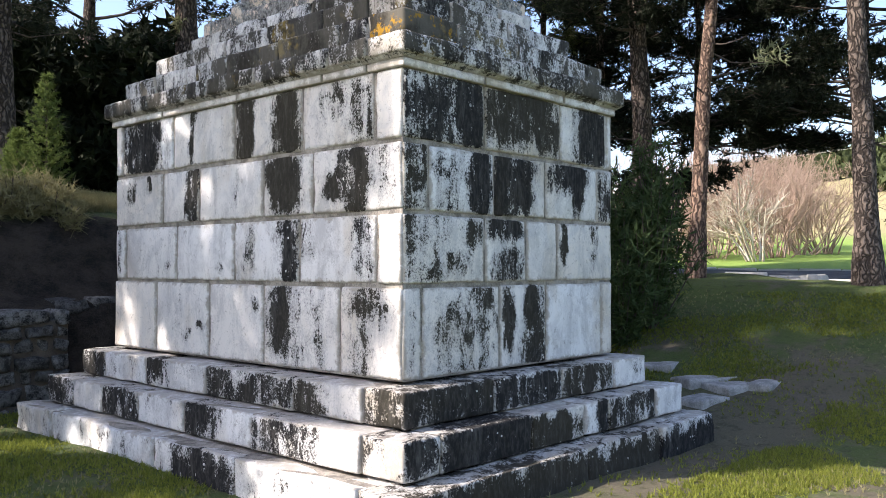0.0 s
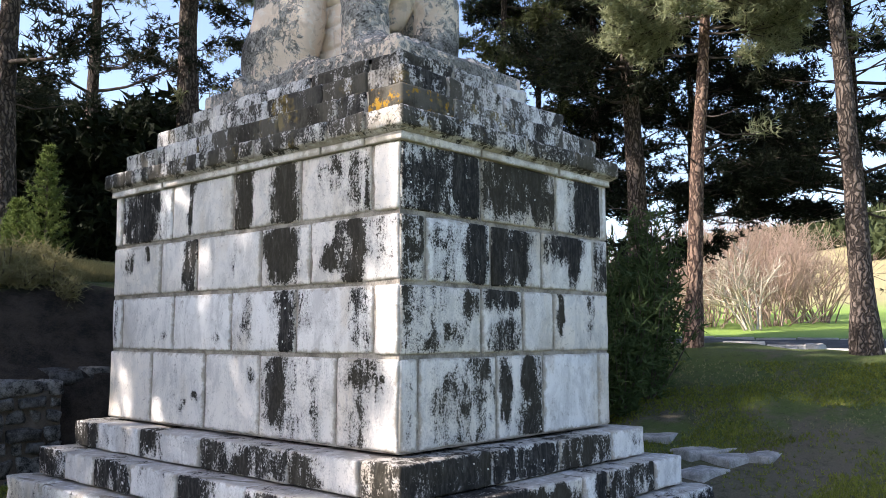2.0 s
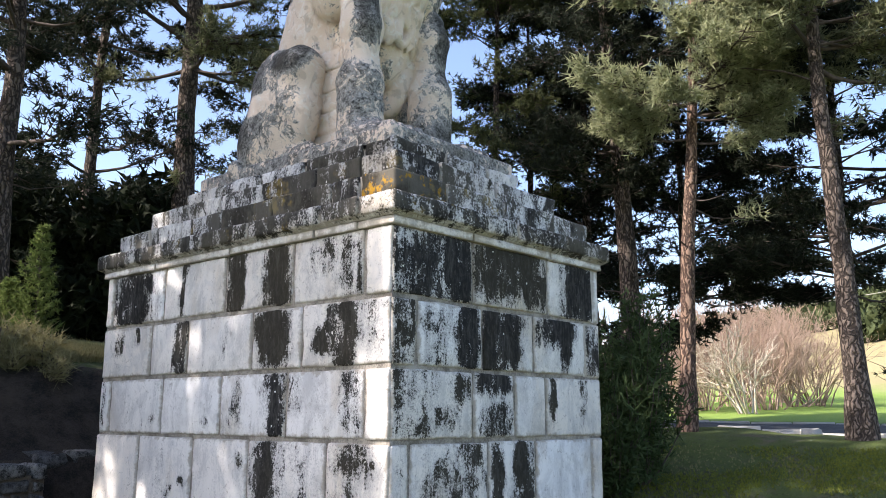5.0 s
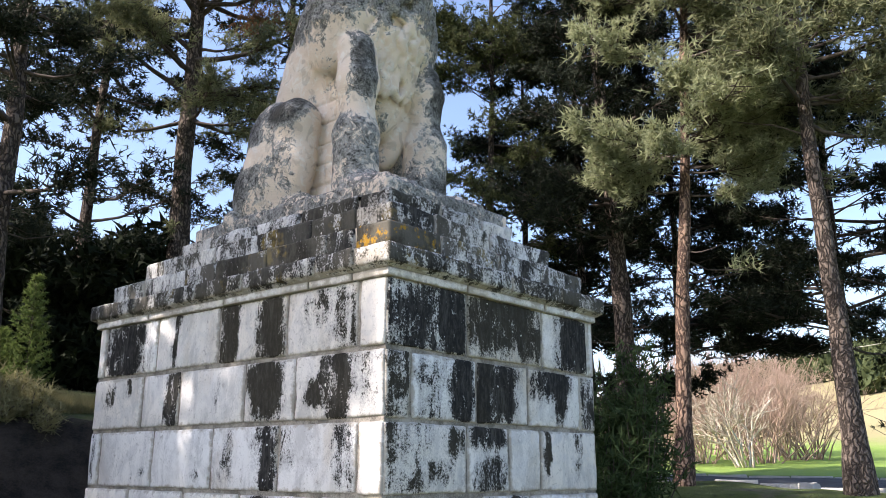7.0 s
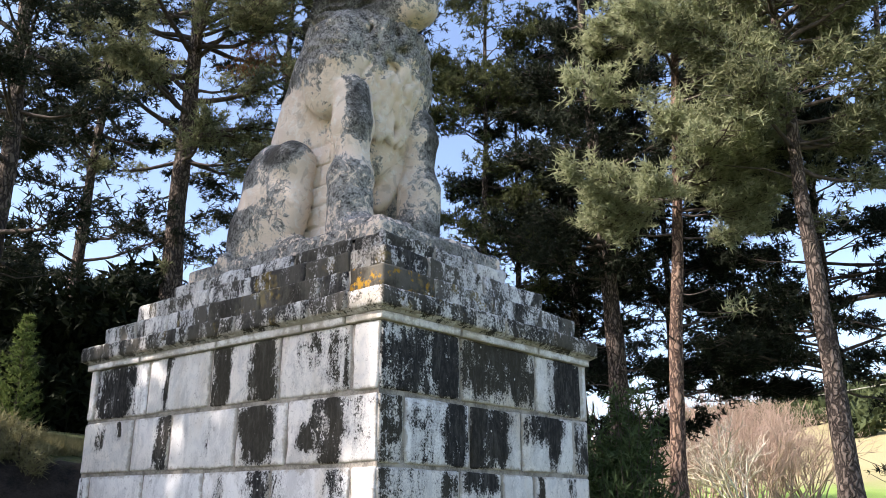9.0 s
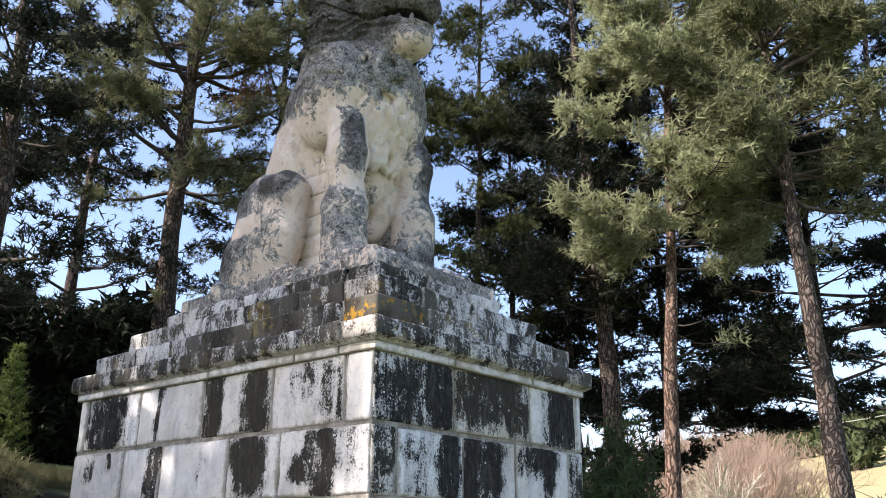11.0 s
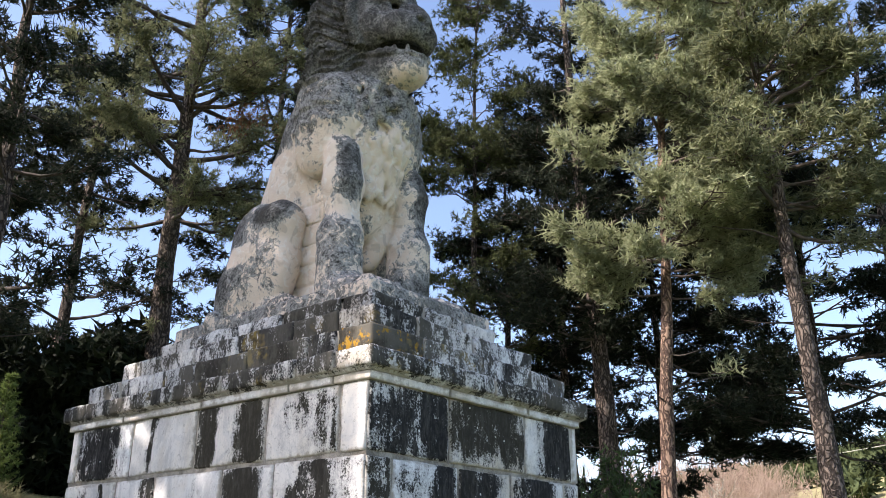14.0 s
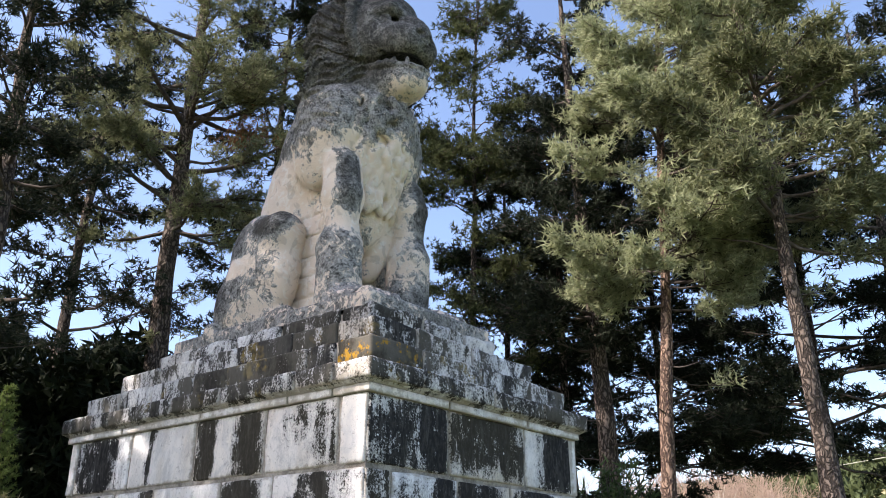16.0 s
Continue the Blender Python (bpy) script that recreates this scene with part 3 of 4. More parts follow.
ring("bottom_step", "step_block", pedestal, 0.74, -1.0, -0.60, (4.3, 2.3, 1.1), (1.4, 2.6), 0.42, 0.24,
     {2: ((0.6, 0.8, 0.3, 0.6, 0.8),)}, {0: ((0.5, 0.7, 0.8, 0.6, 0.95),), 1: ((0.5, 0.8, 0.8, 0.6, 0.9),), 2: ((0.5, 0.7, 0.7, 0.5, 0.95),)}, wear=0.03, label="bottom marble step half sunk into the lawn")
ring("bed_mould", "moulding_block", pedestal, 0.03, 2.385, 2.455, (3.4, 2.1, 0.9), (0.95, 2.1), 0.4, -0.12, bevel=0.012, wear=0.006, label="pale moulding under the cornice")
ring("cornice", "cornice_block", pedestal, 0.10, 2.475, 2.64, (3.6, 2.5, 1.75, 0.75), (0.55, 1.5, 2.3), 0.4, 0.72, lichen=0.6, bevel=0.03, wear=0.014, label="dark weathered cornice")
ring("lower_coping", "coping_block", pedestal, -0.06, 2.64, 2.87, (3.7, 3.1, 2.4, 1.6, 0.8), (0.7, 1.5, 2.2), 0.4, 0.58, stains_s={0: ((0.5, 0.5, 1.0, 1.0, 0.4),)}, stains_w={3: ((0.5, 0.5, 1.0, 1.0, 0.35),), 4: ((0.5, 0.5, 1.0, 1.0, 0.35),), 5: ((0.5, 0.5, 1.0, 1.0, 0.35),)}, lichen=0.9, bevel=0.025, wear=0.016, label="dark weathered coping course")
ring("middle_coping", "coping_block", pedestal, -0.30, 2.87, 3.14, (3.4, 2.8, 2.1, 1.3), (0.9, 1.7), 0.4, 0.50, stains_s={0: ((0.5, 0.5, 1.0, 1.0, 0.4),)}, stains_w={3: ((0.5, 0.5, 1.0, 1.0, 0.35),), 4: ((0.5, 0.5, 1.0, 1.0, 0.35),), 5: ((0.5, 0.5, 1.0, 1.0, 0.35),)}, lichen=0.6, bevel=0.03, wear=0.02, label="weathered coping course")
ring("upper_coping", "coping_block", pedestal, -0.57, 3.14, 3.38, (3.1, 2.5, 1.8), (1.3, 1.9), 0.4, 0.42, stains_s={0: ((0.5, 0.5, 1.0, 1.0, 0.4),)}, stains_w={3: ((0.5, 0.5, 1.0, 1.0, 0.35),), 4: ((0.5, 0.5, 1.0, 1.0, 0.35),), 5: ((0.5, 0.5, 1.0, 1.0, 0.35),)}, lichen=0.4, bevel=0.04, wear=0.03, label="worn top course of the pedestal")
# the sloping underside of the cornice
bm = bmesh.new()
lo, hi = [], []
for x, y in ((0, 0), (1, 0), (1, 1), (0, 1)):
    lo.append(bm.verts.new((-0.035 + x * (WX + 0.07), -0.035 + y * (WY + 0.07), G + 2.45)))
    hi.append(bm.verts.new((-0.09 + x * (WX + 0.18), -0.09 + y * (WY + 0.18), G + 2.49)))
for i in range(4):
    bm.faces.new((lo[i], lo[(i + 1) % 4], hi[(i + 1) % 4], hi[i]))
bm.faces.new(lo[::-1])
bm.faces.new(hi)
soffit = stained(part("soffit", bm, MARBLE, pedestal, "slanted underside of the cornice"), (), 0.6, 0.8)


# ---- the lion ----
class Stone:
    """A block of stone as a field of distances (below 0 inside), shaped by adding and cutting rounded forms, then turned into a mesh."""

    def __init__(self, low, high, cell):
        self.low, self.cell = np.array(low, float), cell
        self.n = tuple(int((h - l) / cell) + 2 for l, h in zip(low, high))
        self.d = np.full(self.n, 0.6, np.float32)
        self.ax = [self.low[i] + cell * np.arange(self.n[i]) for i in range(3)]

    def window(self, lo, hi):
        s = []
        for i in range(3):
            a = max(0, int((lo[i] - self.low[i]) / self.cell))
            b = min(self.n[i], int((hi[i] - self.low[i]) / self.cell) + 2)
            s.append(slice(a, max(a, b)))
        g = [self.ax[i][s[i]] for i in range(3)]
        return tuple(s), g[0][:, None, None], g[1][None, :, None], g[2][None, None, :]

    def join(self, s, d, k, cut):
        old = self.d[s]
        if cut:
            h = np.clip(k - np.abs(old + d), 0, None) / k
            self.d[s] = np.maximum(old, -d) + h * h * k * 0.25
        else:
            h = np.clip(k - np.abs(old - d), 0, None) / k
            self.d[s] = np.minimum(old, d) - h * h * k * 0.25

    def ball(self, c, r, rot=(0, 0, 0), k=0.08, cut=False):
        r = np.array((r,) * 3 if isinstance(r, float) else r)
        m = np.array(Euler([radians(a) for a in rot]).to_matrix())
        reach = max(r) + k + 0.12
        s, x, y, z = self.window([v - reach for v in c], [v + reach for v in c])
        x, y, z = x - c[0], y - c[1], z - c[2]
        q = [m[0, i] * x + m[1, i] * y + m[2, i] * z for i in range(3)]
        k0 = np.sqrt(sum((q[i] / r[i]) ** 2 for i in range(3)))
        k1 = np.sqrt(sum((q[i] / r[i] ** 2) ** 2 for i in range(3))) + 1e-6
        self.join(s, k0 * (k0 - 1) / k1, k, cut)

    def limb(self, points, radii, k=0.08, cut=False):
        for p, q, r0, r1 in zip(points, points[1:], radii, radii[1:]):
            p, q = np.array(p, float), np.array(q, float)
            reach = max(r0, r1) + k + 0.12
            s, x, y, z = self.window(np.minimum(p, q) - reach, np.maximum(p, q) + reach)
            v = q - p
            t = np.clip(((x - p[0]) * v[0] + (y - p[1]) * v[1] + (z - p[2]) * v[2]) / (v @ v + 1e-9), 0, 1)
            d = np.sqrt((x - p[0] - t * v[0]) ** 2 + (y - p[1] - t * v[1]) ** 2 + (z - p[2] - t * v[2]) ** 2) - (r0 + (r1 - r0) * t)
            self.join(s, d, k, cut)

    def slab(self, c, size, k=0.05, soft=0.03, cut=False):
        reach = [v / 2 + k + 0.12 for v in size]
        s, x, y, z = self.window([a - b for a, b in zip(c, reach)], [a + b for a, b in zip(c, reach)])
        q = [np.abs(g - c[i]) - size[i] / 2 + soft for i, g in enumerate((x, y, z))]
        out = np.sqrt(sum(np.maximum(a, 0) ** 2 for a in q))
        self.join(s, out + np.minimum(np.maximum(np.maximum(q[0], q[1]), q[2]), 0) - soft, k, cut)

    def mesh(self):
        """Vertices and quads where the field crosses zero."""
        d, n = self.d, self.n
        inside = d < 0
        total = np.zeros(tuple(v - 1 for v in n) + (3,), np.float32)
        count = np.zeros(tuple(v - 1 for v in n), np.float32)
        corner = [(a, b, c) for a in (0, 1) for b in (0, 1) for c in (0, 1)]

        def at(f, o):
            return f[tuple(slice(o[i], n[i] - 1 + o[i]) for i in range(3))]

        for o in corner:
            for axis in range(3):
                if o[axis]:
                    continue
                e = list(o)
                e[axis] = 1
                a, b = at(d, o), at(d, e)
                hit = at(inside, o) != at(inside, e)
                t = np.where(hit, a / np.where(hit, a - b, 1), 0)
                for i in range(3):
                    total[..., i] += np.where(hit, o[i] + (t if i == axis else 0), 0)
                count += hit
        use = count > 0
        index = np.full(use.shape, -1, np.int64)
        index[use] = np.arange(int(use.sum()))
        cells = np.argwhere(use)
        verts = self.low + self.cell * (cells + total[use] / count[use][:, None])
        quads = []
        for axis in range(3):
            b, c = (axis + 1) % 3, (axis + 2) % 3
            lo = [slice(1, v - 1) for v in n]
            hi = list(lo)
            lo[axis], hi[axis] = slice(0, n[axis] - 1), slice(1, n[axis])
            s0, s1 = inside[tuple(lo)], inside[tuple(hi)]
            where = np.argwhere(s0 != s1)
            flip = s0[s0 != s1]
            where[:, b] += 1
            where[:, c] += 1
            four = []
            for db, dc in ((-1, -1), (0, -1), (0, 0), (-1, 0)):
                w = where.copy()
                w[:, b] += db
                w[:, c] += dc
                four.append(index[w[:, 0], w[:, 1], w[:, 2]])
            q = np.stack(four, 1)
            q[~flip] = q[~flip][:, ::-1]
            quads.append(q)
        return verts, np.concatenate(quads)


def lumps(points, scale, seed):
    """Smooth random values in -1..1 at points (n, 3)."""
    rng = np.random.default_rng(seed)
    table = rng.uniform(-1, 1, (32, 32, 32))
    p = points / scale
    i = np.floor(p).astype(int)
    f = p - i
    f = f * f * (3 - 2 * f)
    out = 0
    for a in (0, 1):
        for b in (0, 1):
            for c in (0, 1):
                w = (f[:, 0] if a else 1 - f[:, 0]) * (f[:, 1] if b else 1 - f[:, 1]) * (f[:, 2] if c else 1 - f[:, 2])
                out = out + w * table[(i[:, 0] + a) % 32, (i[:, 1] + b) % 32, (i[:, 2] + c) % 32]
    return out


def ramp(v, a, b):
    t = np.clip((v - a) / (b - a), 0, 1)
    return t * t * (3 - 2 * t)


def blob(v, c, r):
    """1 in the middle of an ellipsoid, 0 outside."""
    return 1 - ramp(np.sqrt((((v - np.array(c)) / np.array(r)) ** 2).sum(1)), 0.55, 1.15)


def locks(u, v, rows=0.2, wide=0.2, curl=0.3):
    """Relief of overlapping wavy locks: u across, v down, in metres."""
    row = np.floor(v / rows)
    fv = v / rows - row
    uu = u / wide + 0.5 * (row % 2) + curl * np.sin(fv * 3.4 + row * 1.7)
    fu = uu - np.floor(uu)
    body = np.sqrt(np.clip(1 - (2 * fu - 1) ** 2, 0, 1))
    tip = np.clip((1 - fv) * 4, 0, 1) * (0.35 + 0.65 * fv)
    return body * tip + 0.16 * np.sin(fu * 18.85 + 2 * fv)


def lion():
    """A colossal seated lion, facing south, its near legs to the west."""
    X = 1.5
    st = Stone((0.42, 0.55, 3.26), (2.62, 3.95, 7.98), 0.0185)
    # trunk, from the breast down the sloping back to the rump
    st.ball((X, 1.80, 5.72), (0.60, 0.58, 0.80), (8, 0, 0))
    for y, z, rx, r in ((2.05, 6.2, 0.56, 0.52), (2.25, 5.8, 0.57, 0.58), (2.42, 5.4, 0.54, 0.62), (2.58, 5.0, 0.53, 0.64), (2.72, 4.55, 0.52, 0.66), (2.85, 4.1, 0.56, 0.66)):
        st.ball((X, y, z), (rx, r, r), k=0.14)
    st.ball((X, 2.95, 3.85), (0.66, 0.58, 0.55), k=0.14)
    st.limb([(X, 1.95, 6.15), (X, 1.93, 6.95)], [0.59, 0.56], k=0.14)
    # brisket narrowing down between the forelegs
    st.ball((X + 0.04, 1.80, 5.05), (0.38, 0.36, 0.66), k=0.10)
    st.ball((X + 0.32, 1.80, 4.62), (0.17, 0.24, 0.52), (0, 14, 0), k=0.06)
    for sx in (-1, 1):
        x = X + sx * 0.51
        # shoulder and foreleg, with a swollen shank over the paw
        st.ball((x + sx * 0.02, 1.80, 5.62), (0.26, 0.42, 0.62), (12, 0, 0), k=0.12)
        e = 0.18 if sx > 0 else 0.0
        st.limb([(x, 1.52, 5.18), (x, 1.47, 4.8 + e), (x, 1.47, 4.46 + e)], [0.205, 0.215, 0.175], k=0.05)
        st.limb([(x, 1.47, 4.46 + e), (x + sx * 0.01, 1.47, 4.2 + e), (x + sx * 0.01, 1.47, 3.95), (x, 1.46, 3.62)], [0.175, 0.245, 0.235, 0.235], k=0.03)
        st.ball((x, 1.22, 3.58), (0.27, 0.36, 0.17), k=0.08)
        for j in (-0.17, -0.06, 0.06, 0.17):
            st.ball((x + j, 0.92, 3.56), (0.065, 0.15, 0.11), k=0.03)
        # haunch: a great flat oval, its knee high beside the belly
        hx = X + sx * 0.60
        st.ball((hx, 2.58, 4.22), (0.27, 0.50, 0.68), (-16, 0, 0), k=0.03)
        st.ball((hx, 2.80, 3.86), (0.27, 0.50, 0.50), k=0.10)
        st.ball((hx + sx * 0.02, 2.28, 4.55), (0.24, 0.26, 0.26), k=0.10)
        st.limb([(hx, 2.95, 3.6), (hx, 2.2, 3.56)], [0.17, 0.15], k=0.06)
        for j in (-0.14, -0.04, 0.06, 0.16):
            st.ball((hx + j, 2.0, 3.55), (0.06, 0.14, 0.10), k=0.03)
    # masonry that fills the space under the belly
    st.slab((X + 0.08, 2.40, 4.2), (1.02, 1.10, 1.9), k=0.03, soft=0.01)
    for i, z in enumerate((3.62, 3.84, 4.08, 4.30, 4.54, 4.78)):
        st.slab((X - 0.43, 2.1, z), (0.05, 1.0, 0.022), 0.01, 0.004, True)
        for y in (1.74, 2.06) if i % 2 else (1.9, 2.2):
            st.slab((X - 0.43, y, z + 0.11), (0.05, 0.022, 0.2), 0.01, 0.004, True)
    # the restored flank: a step where the old stone ends
    st.limb([(X - 0.62, 1.95, 5.50), (X - 0.60, 2.35, 5.46), (X - 0.50, 2.95, 5.52)], [0.022, 0.028, 0.022], k=0.02, cut=True)
    st.limb([(X - 0.60, 2.05, 4.92), (X - 0.60, 2.6, 4.93)], [0.016, 0.016], k=0.02, cut=True)
    st.limb([(X, 3.5, 3.8), (X - 0.55, 3.42, 3.6), (X - 0.86, 3.05, 3.55)], [0.12, 0.10, 0.08], k=0.05)
    # head: skull, brow, broad muzzle
    st.ball((X, 1.62, 7.08), (0.47, 0.55, 0.58), k=0.10)
    st.ball((X, 1.95, 7.10), (0.61, 0.55, 0.68), k=0.05)
    st.ball((X, 1.34, 7.28), (0.33, 0.26, 0.24), (-25, 0, 0), k=0.12)
    st.limb([(X, 1.27, 7.13), (X, 1.02, 6.93), (X, 0.91, 6.84)], [0.19, 0.17, 0.15], k=0.10)
    for sx in (-1, 1):
        st.limb([(X + sx * 0.20, 1.42, 6.86), (X + sx * 0.15, 1.08, 6.77), (X + sx * 0.12, 0.97, 6.73)], [0.27, 0.21, 0.18], k=0.06)
        st.ball((X + sx * 0.30, 1.52, 6.98), (0.19, 0.28, 0.30), k=0.08)
        st.ball((X + sx * 0.25, 1.16, 7.08), (0.13, 0.11, 0.085), k=0.03, cut=True)
        st.ball((X + sx * 0.26, 1.20, 7.07), (0.07, 0.07, 0.058), k=0.015)
        st.limb([(X + sx * 0.10, 1.07, 7.16), (X + sx * 0.24, 1.13, 7.21), (X + sx * 0.38, 1.33, 7.14)], [0.065, 0.085, 0.06], k=0.03)
        st.limb([(X + sx * 0.12, 1.10, 7.02), (X + sx * 0.26, 1.14, 6.995), (X + sx * 0.36, 1.28, 7.03)], [0.025, 0.032, 0.02], k=0.03)
        st.ball((X + sx * 0.10, 0.80, 6.80), (0.055, 0.05, 0.04), k=0.02, cut=True)
        st.limb([(X + sx * 0.05, 0.79, 6.74), (X + sx * 0.16, 0.93, 6.66), (X + sx * 0.30, 1.25, 6.62)], [0.012, 0.014, 0.012], k=0.02, cut=True)
        st.limb([(X + sx * 0.13, 1.0, 7.06), (X + sx * 0.22, 0.98, 6.90), (X + sx * 0.34, 1.24, 6.80)], [0.014, 0.018, 0.014], k=0.04, cut=True)
        st.ball((X + sx * 0.46, 1.70, 7.52), (0.13, 0.09, 0.16), (0, sx * 20, 0), k=0.03)
        st.ball((X + sx * 0.47, 1.62, 7.52), (0.07, 0.06, 0.10), (0, sx * 20, 0), k=0.02, cut=True)
    # open jaws
    st.ball((X, 1.13, 6.30), (0.26, 0.29, 0.21), k=0.05)
    st.ball((X, 1.40, 6.34), (0.31, 0.34, 0.25), k=0.08)
    st.ball((X, 1.03, 6.505), (0.44, 0.42, 0.055), (-9, 0, 0), k=0.02, cut=True)
    st.ball((X, 1.20, 6.54), (0.29, 0.29, 0.12), k=0.02, cut=True)
    for sx in (-1, 1):
        st.limb([(X + sx * 0.31, 1.36, 6.48), (X + sx * 0.25, 1.10, 6.44), (X + sx * 0.13, 0.90, 6.41), (X, 0.86, 6.40)], [0.03, 0.036, 0.036, 0.036], k=0.03)
        st.ball((X + sx * 0.13, 0.96, 6.47), (0.035, 0.035, 0.075), k=0.02)
        for j in range(3):
            st.ball((X + sx * (0.24 + 0.03 * j), 1.06 + 0.09 * j, 6.48), (0.028, 0.034, 0.04), k=0.015)
    st.ball((X, 1.62, 6.25), (0.42, 0.36, 0.36), k=0.10)
    # ruff: a raised rope of hair under the mane and round the face
    for j in range(28):
        a0, a1 = radians(-165 + 330 * j / 28), radians(-165 + 330 * (j + 1) / 28)
        ring_pts = [(X + 0.62 * math.sin(a), 1.92 - 0.63 * math.cos(a), 6.24 - 0.16 * math.cos(a)) for a in (a0, a1)]
        st.limb(ring_pts, [0.055, 0.055], k=0.03)
        b0, b1 = radians(-130 + 260 * j / 28), radians(-130 + 260 * (j + 1) / 28)
        face = [(X + 0.53 * math.sin(b), 1.52 + 0.05 * math.cos(b), 7.05 + 0.60 * math.cos(b)) for b in (b0, b1)]
        st.limb(face, [0.075, 0.075], k=0.02)

    rnd = random.Random(5)
    # breast: pointed locks hanging one over the other
    for row in range(6):
        for j in range(8):
            th, z0, pts = radians(-58 + 116 * (j + 0.5 * (row % 2)) / 7.5), 6.06 - row * 0.2, []
            if row > 3 and abs(th) > 0.75:
                continue
            curl = rnd.choice((-1, 1))
            for t in (0, 0.3, 0.6, 0.85, 1.0):
                a1, z1 = th + 0.15 * curl * math.sin(4.4 * t), z0 - 0.31 * t
                w = float(np.interp(z1, (4.6, 5.05, 5.4, 5.72, 6.1), (0.33, 0.415, 0.575, 0.625, 0.63)))
                pts.append((X + w * math.sin(a1), 1.80 - w * math.cos(a1), z1))
            st.limb(pts, [0.045, 0.068, 0.062, 0.04, 0.015], k=0.003)
    # overlapping locks swept back over the head, faint hair over the shoulders
    x, y, z = np.meshgrid(*st.ax, indexing="ij")
    near = np.abs(st.d) < 0.12
    p = np.stack([x[near], y[near], z[near]], 1)
    x, y, z = p[:, 0], p[:, 1], p[:, 2]
    turn = np.arctan2(x - X, 1.93 - y)
    mantle = ramp(z, 5.42, 5.6) * (1 - ramp(z, 6.05, 6.15)) * ramp(np.abs(turn), 0.85, 1.05) * (1 - ramp(np.abs(turn), 1.9, 2.2))
    relief = 0.05 * mantle * locks(turn * 0.6, 7 - z, 0.26, 0.2, 0.6)
    around = np.arctan2(np.abs(x - X), z - 7.05)
    crown = ramp(y, 1.50, 1.58) * ramp(z, 6.50, 6.62)
    relief = relief + crown * (0.12 * locks(around * 0.66, y - 1.38 + 0.16 * around, 0.21, 0.19, 0.4) - 0.05)
    neck = ramp(z, 6.22, 6.30) * (1 - ramp(z, 6.55, 6.66)) * ramp(y, 1.36, 1.46)
    sweep = z + 0.16 * np.abs(turn) + 0.05 * np.sin(np.abs(turn) * 7)
    relief = relief + neck * 0.085 * (0.6 - np.abs(np.sin(sweep * np.pi / 0.115)) ** 0.7)
    worn = 0.014 * lumps(p, 0.23, 1) + 0.006 * lumps(p, 0.08, 2)
    st.d[near] -= (relief + worn).astype(np.float32)
    # the slab that the beast was cut with
    st.slab((X, 2.15, 3.40), (1.80, 3.05, 0.24), k=0.06)
    v, q = st.mesh()

    # how thickly lichen has grown: on the head, the shoulders and shanks, hardly on the sheltered and restored stone
    x, y, z = v.T
    g = 0.85 * ramp(z, 6.1, 6.4) + 0.36 * ramp(z, 5.35, 5.65) * (1 - ramp(z, 6.1, 6.4))
    for c, r, w in (((0.95, 1.5, 4.05), (0.34, 0.36, 0.48), 0.22), ((0.95, 1.32, 4.92), (0.17, 0.26, 0.40), 0.8), ((1.14, 1.32, 4.95), (0.09, 0.3, 0.42), -1.6), ((0.78, 1.60, 4.95), (0.10, 0.2, 0.5), -1.3), ((0.95, 1.4, 4.5), (0.3, 0.3, 0.14), -0.3),
                    ((1.5, 1.3, 5.15), (0.32, 0.5, 0.65), -0.5), ((1.74, 1.6, 4.6), (0.2, 0.3, 0.5), -0.6), ((2.08, 1.35, 4.9), (0.2, 0.32, 0.6), 0.7), ((2.02, 1.4, 3.85), (0.32, 0.34, 0.5), 0.45), ((2.0, 1.4, 4.15), (0.3, 0.3, 0.2), -0.3),
                    ((0.92, 2.55, 5.2), (0.3, 0.75, 0.36), -0.85), ((0.95, 1.95, 4.15), (0.34, 0.3, 0.62), -0.8), ((0.75, 2.3, 4.65), (0.3, 0.32, 0.24), 0.7), ((0.68, 2.85, 4.2), (0.25, 0.3, 0.6), 0.5),
                    ((0.68, 2.75, 4.2), (0.22, 0.34, 0.14), -0.9), ((0.85, 3.2, 4.0), (0.5, 0.35, 0.8), 0.5), ((1.1, 2.1, 4.1), (0.14, 0.5, 0.8), -0.8), ((1.5, 1.0, 6.30), (0.4, 0.4, 0.24), -0.45), ((1.0, 2.1, 5.75), (0.4, 0.4, 0.25), 0.1), ((1.35, 0.9, 6.9), (0.4, 0.35, 0.3), 0.35),
                    ((1.02, 1.55, 5.55), (0.12, 0.3, 0.2), -0.5), ((1.5, 2.0, 3.4), (1.2, 1.9, 0.22), 0.5)):
        g = g + w * blob(v, c, r)
    v[:, 2] += G
    ob = raw_mesh("lion_statue", v, q, STATUE, True)
    attr = ob.data.attributes.new("growth", 'FLOAT', 'POINT')
    attr.data.foreach_set("value", g.astype(np.float32))
    return tagged(ob, "colossal weathered marble lion seated on the pedestal with open jaws", "statue")


lion()


# ---- pines ----
def tufts(centres, ways, per, length, width, rng):
    """Needle tufts: thin triangles that fan out from each centre, leaning along its way."""
    n = len(centres)
    c = np.repeat(centres, per, axis=0)
    w = np.repeat(ways, per, axis=0)
    d = rng.normal(size=(n * per, 3)) + w * 0.9
    d /= np.linalg.norm(d, axis=1)[:, None]
    s = np.cross(d, rng.normal(size=(n * per, 3)))
    s /= np.linalg.norm(s, axis=1)[:, None] + 1e-9
    L = length * rng.uniform(0.6, 1.25, (n * per, 1))
    wd = width * rng.uniform(0.7, 1.3, (n * per, 1))
    v = np.stack([c - s * wd, c + s * wd, c + d * L], 1).reshape(-1, 3)
    return v, np.arange(n * per * 3).reshape(-1, 3)


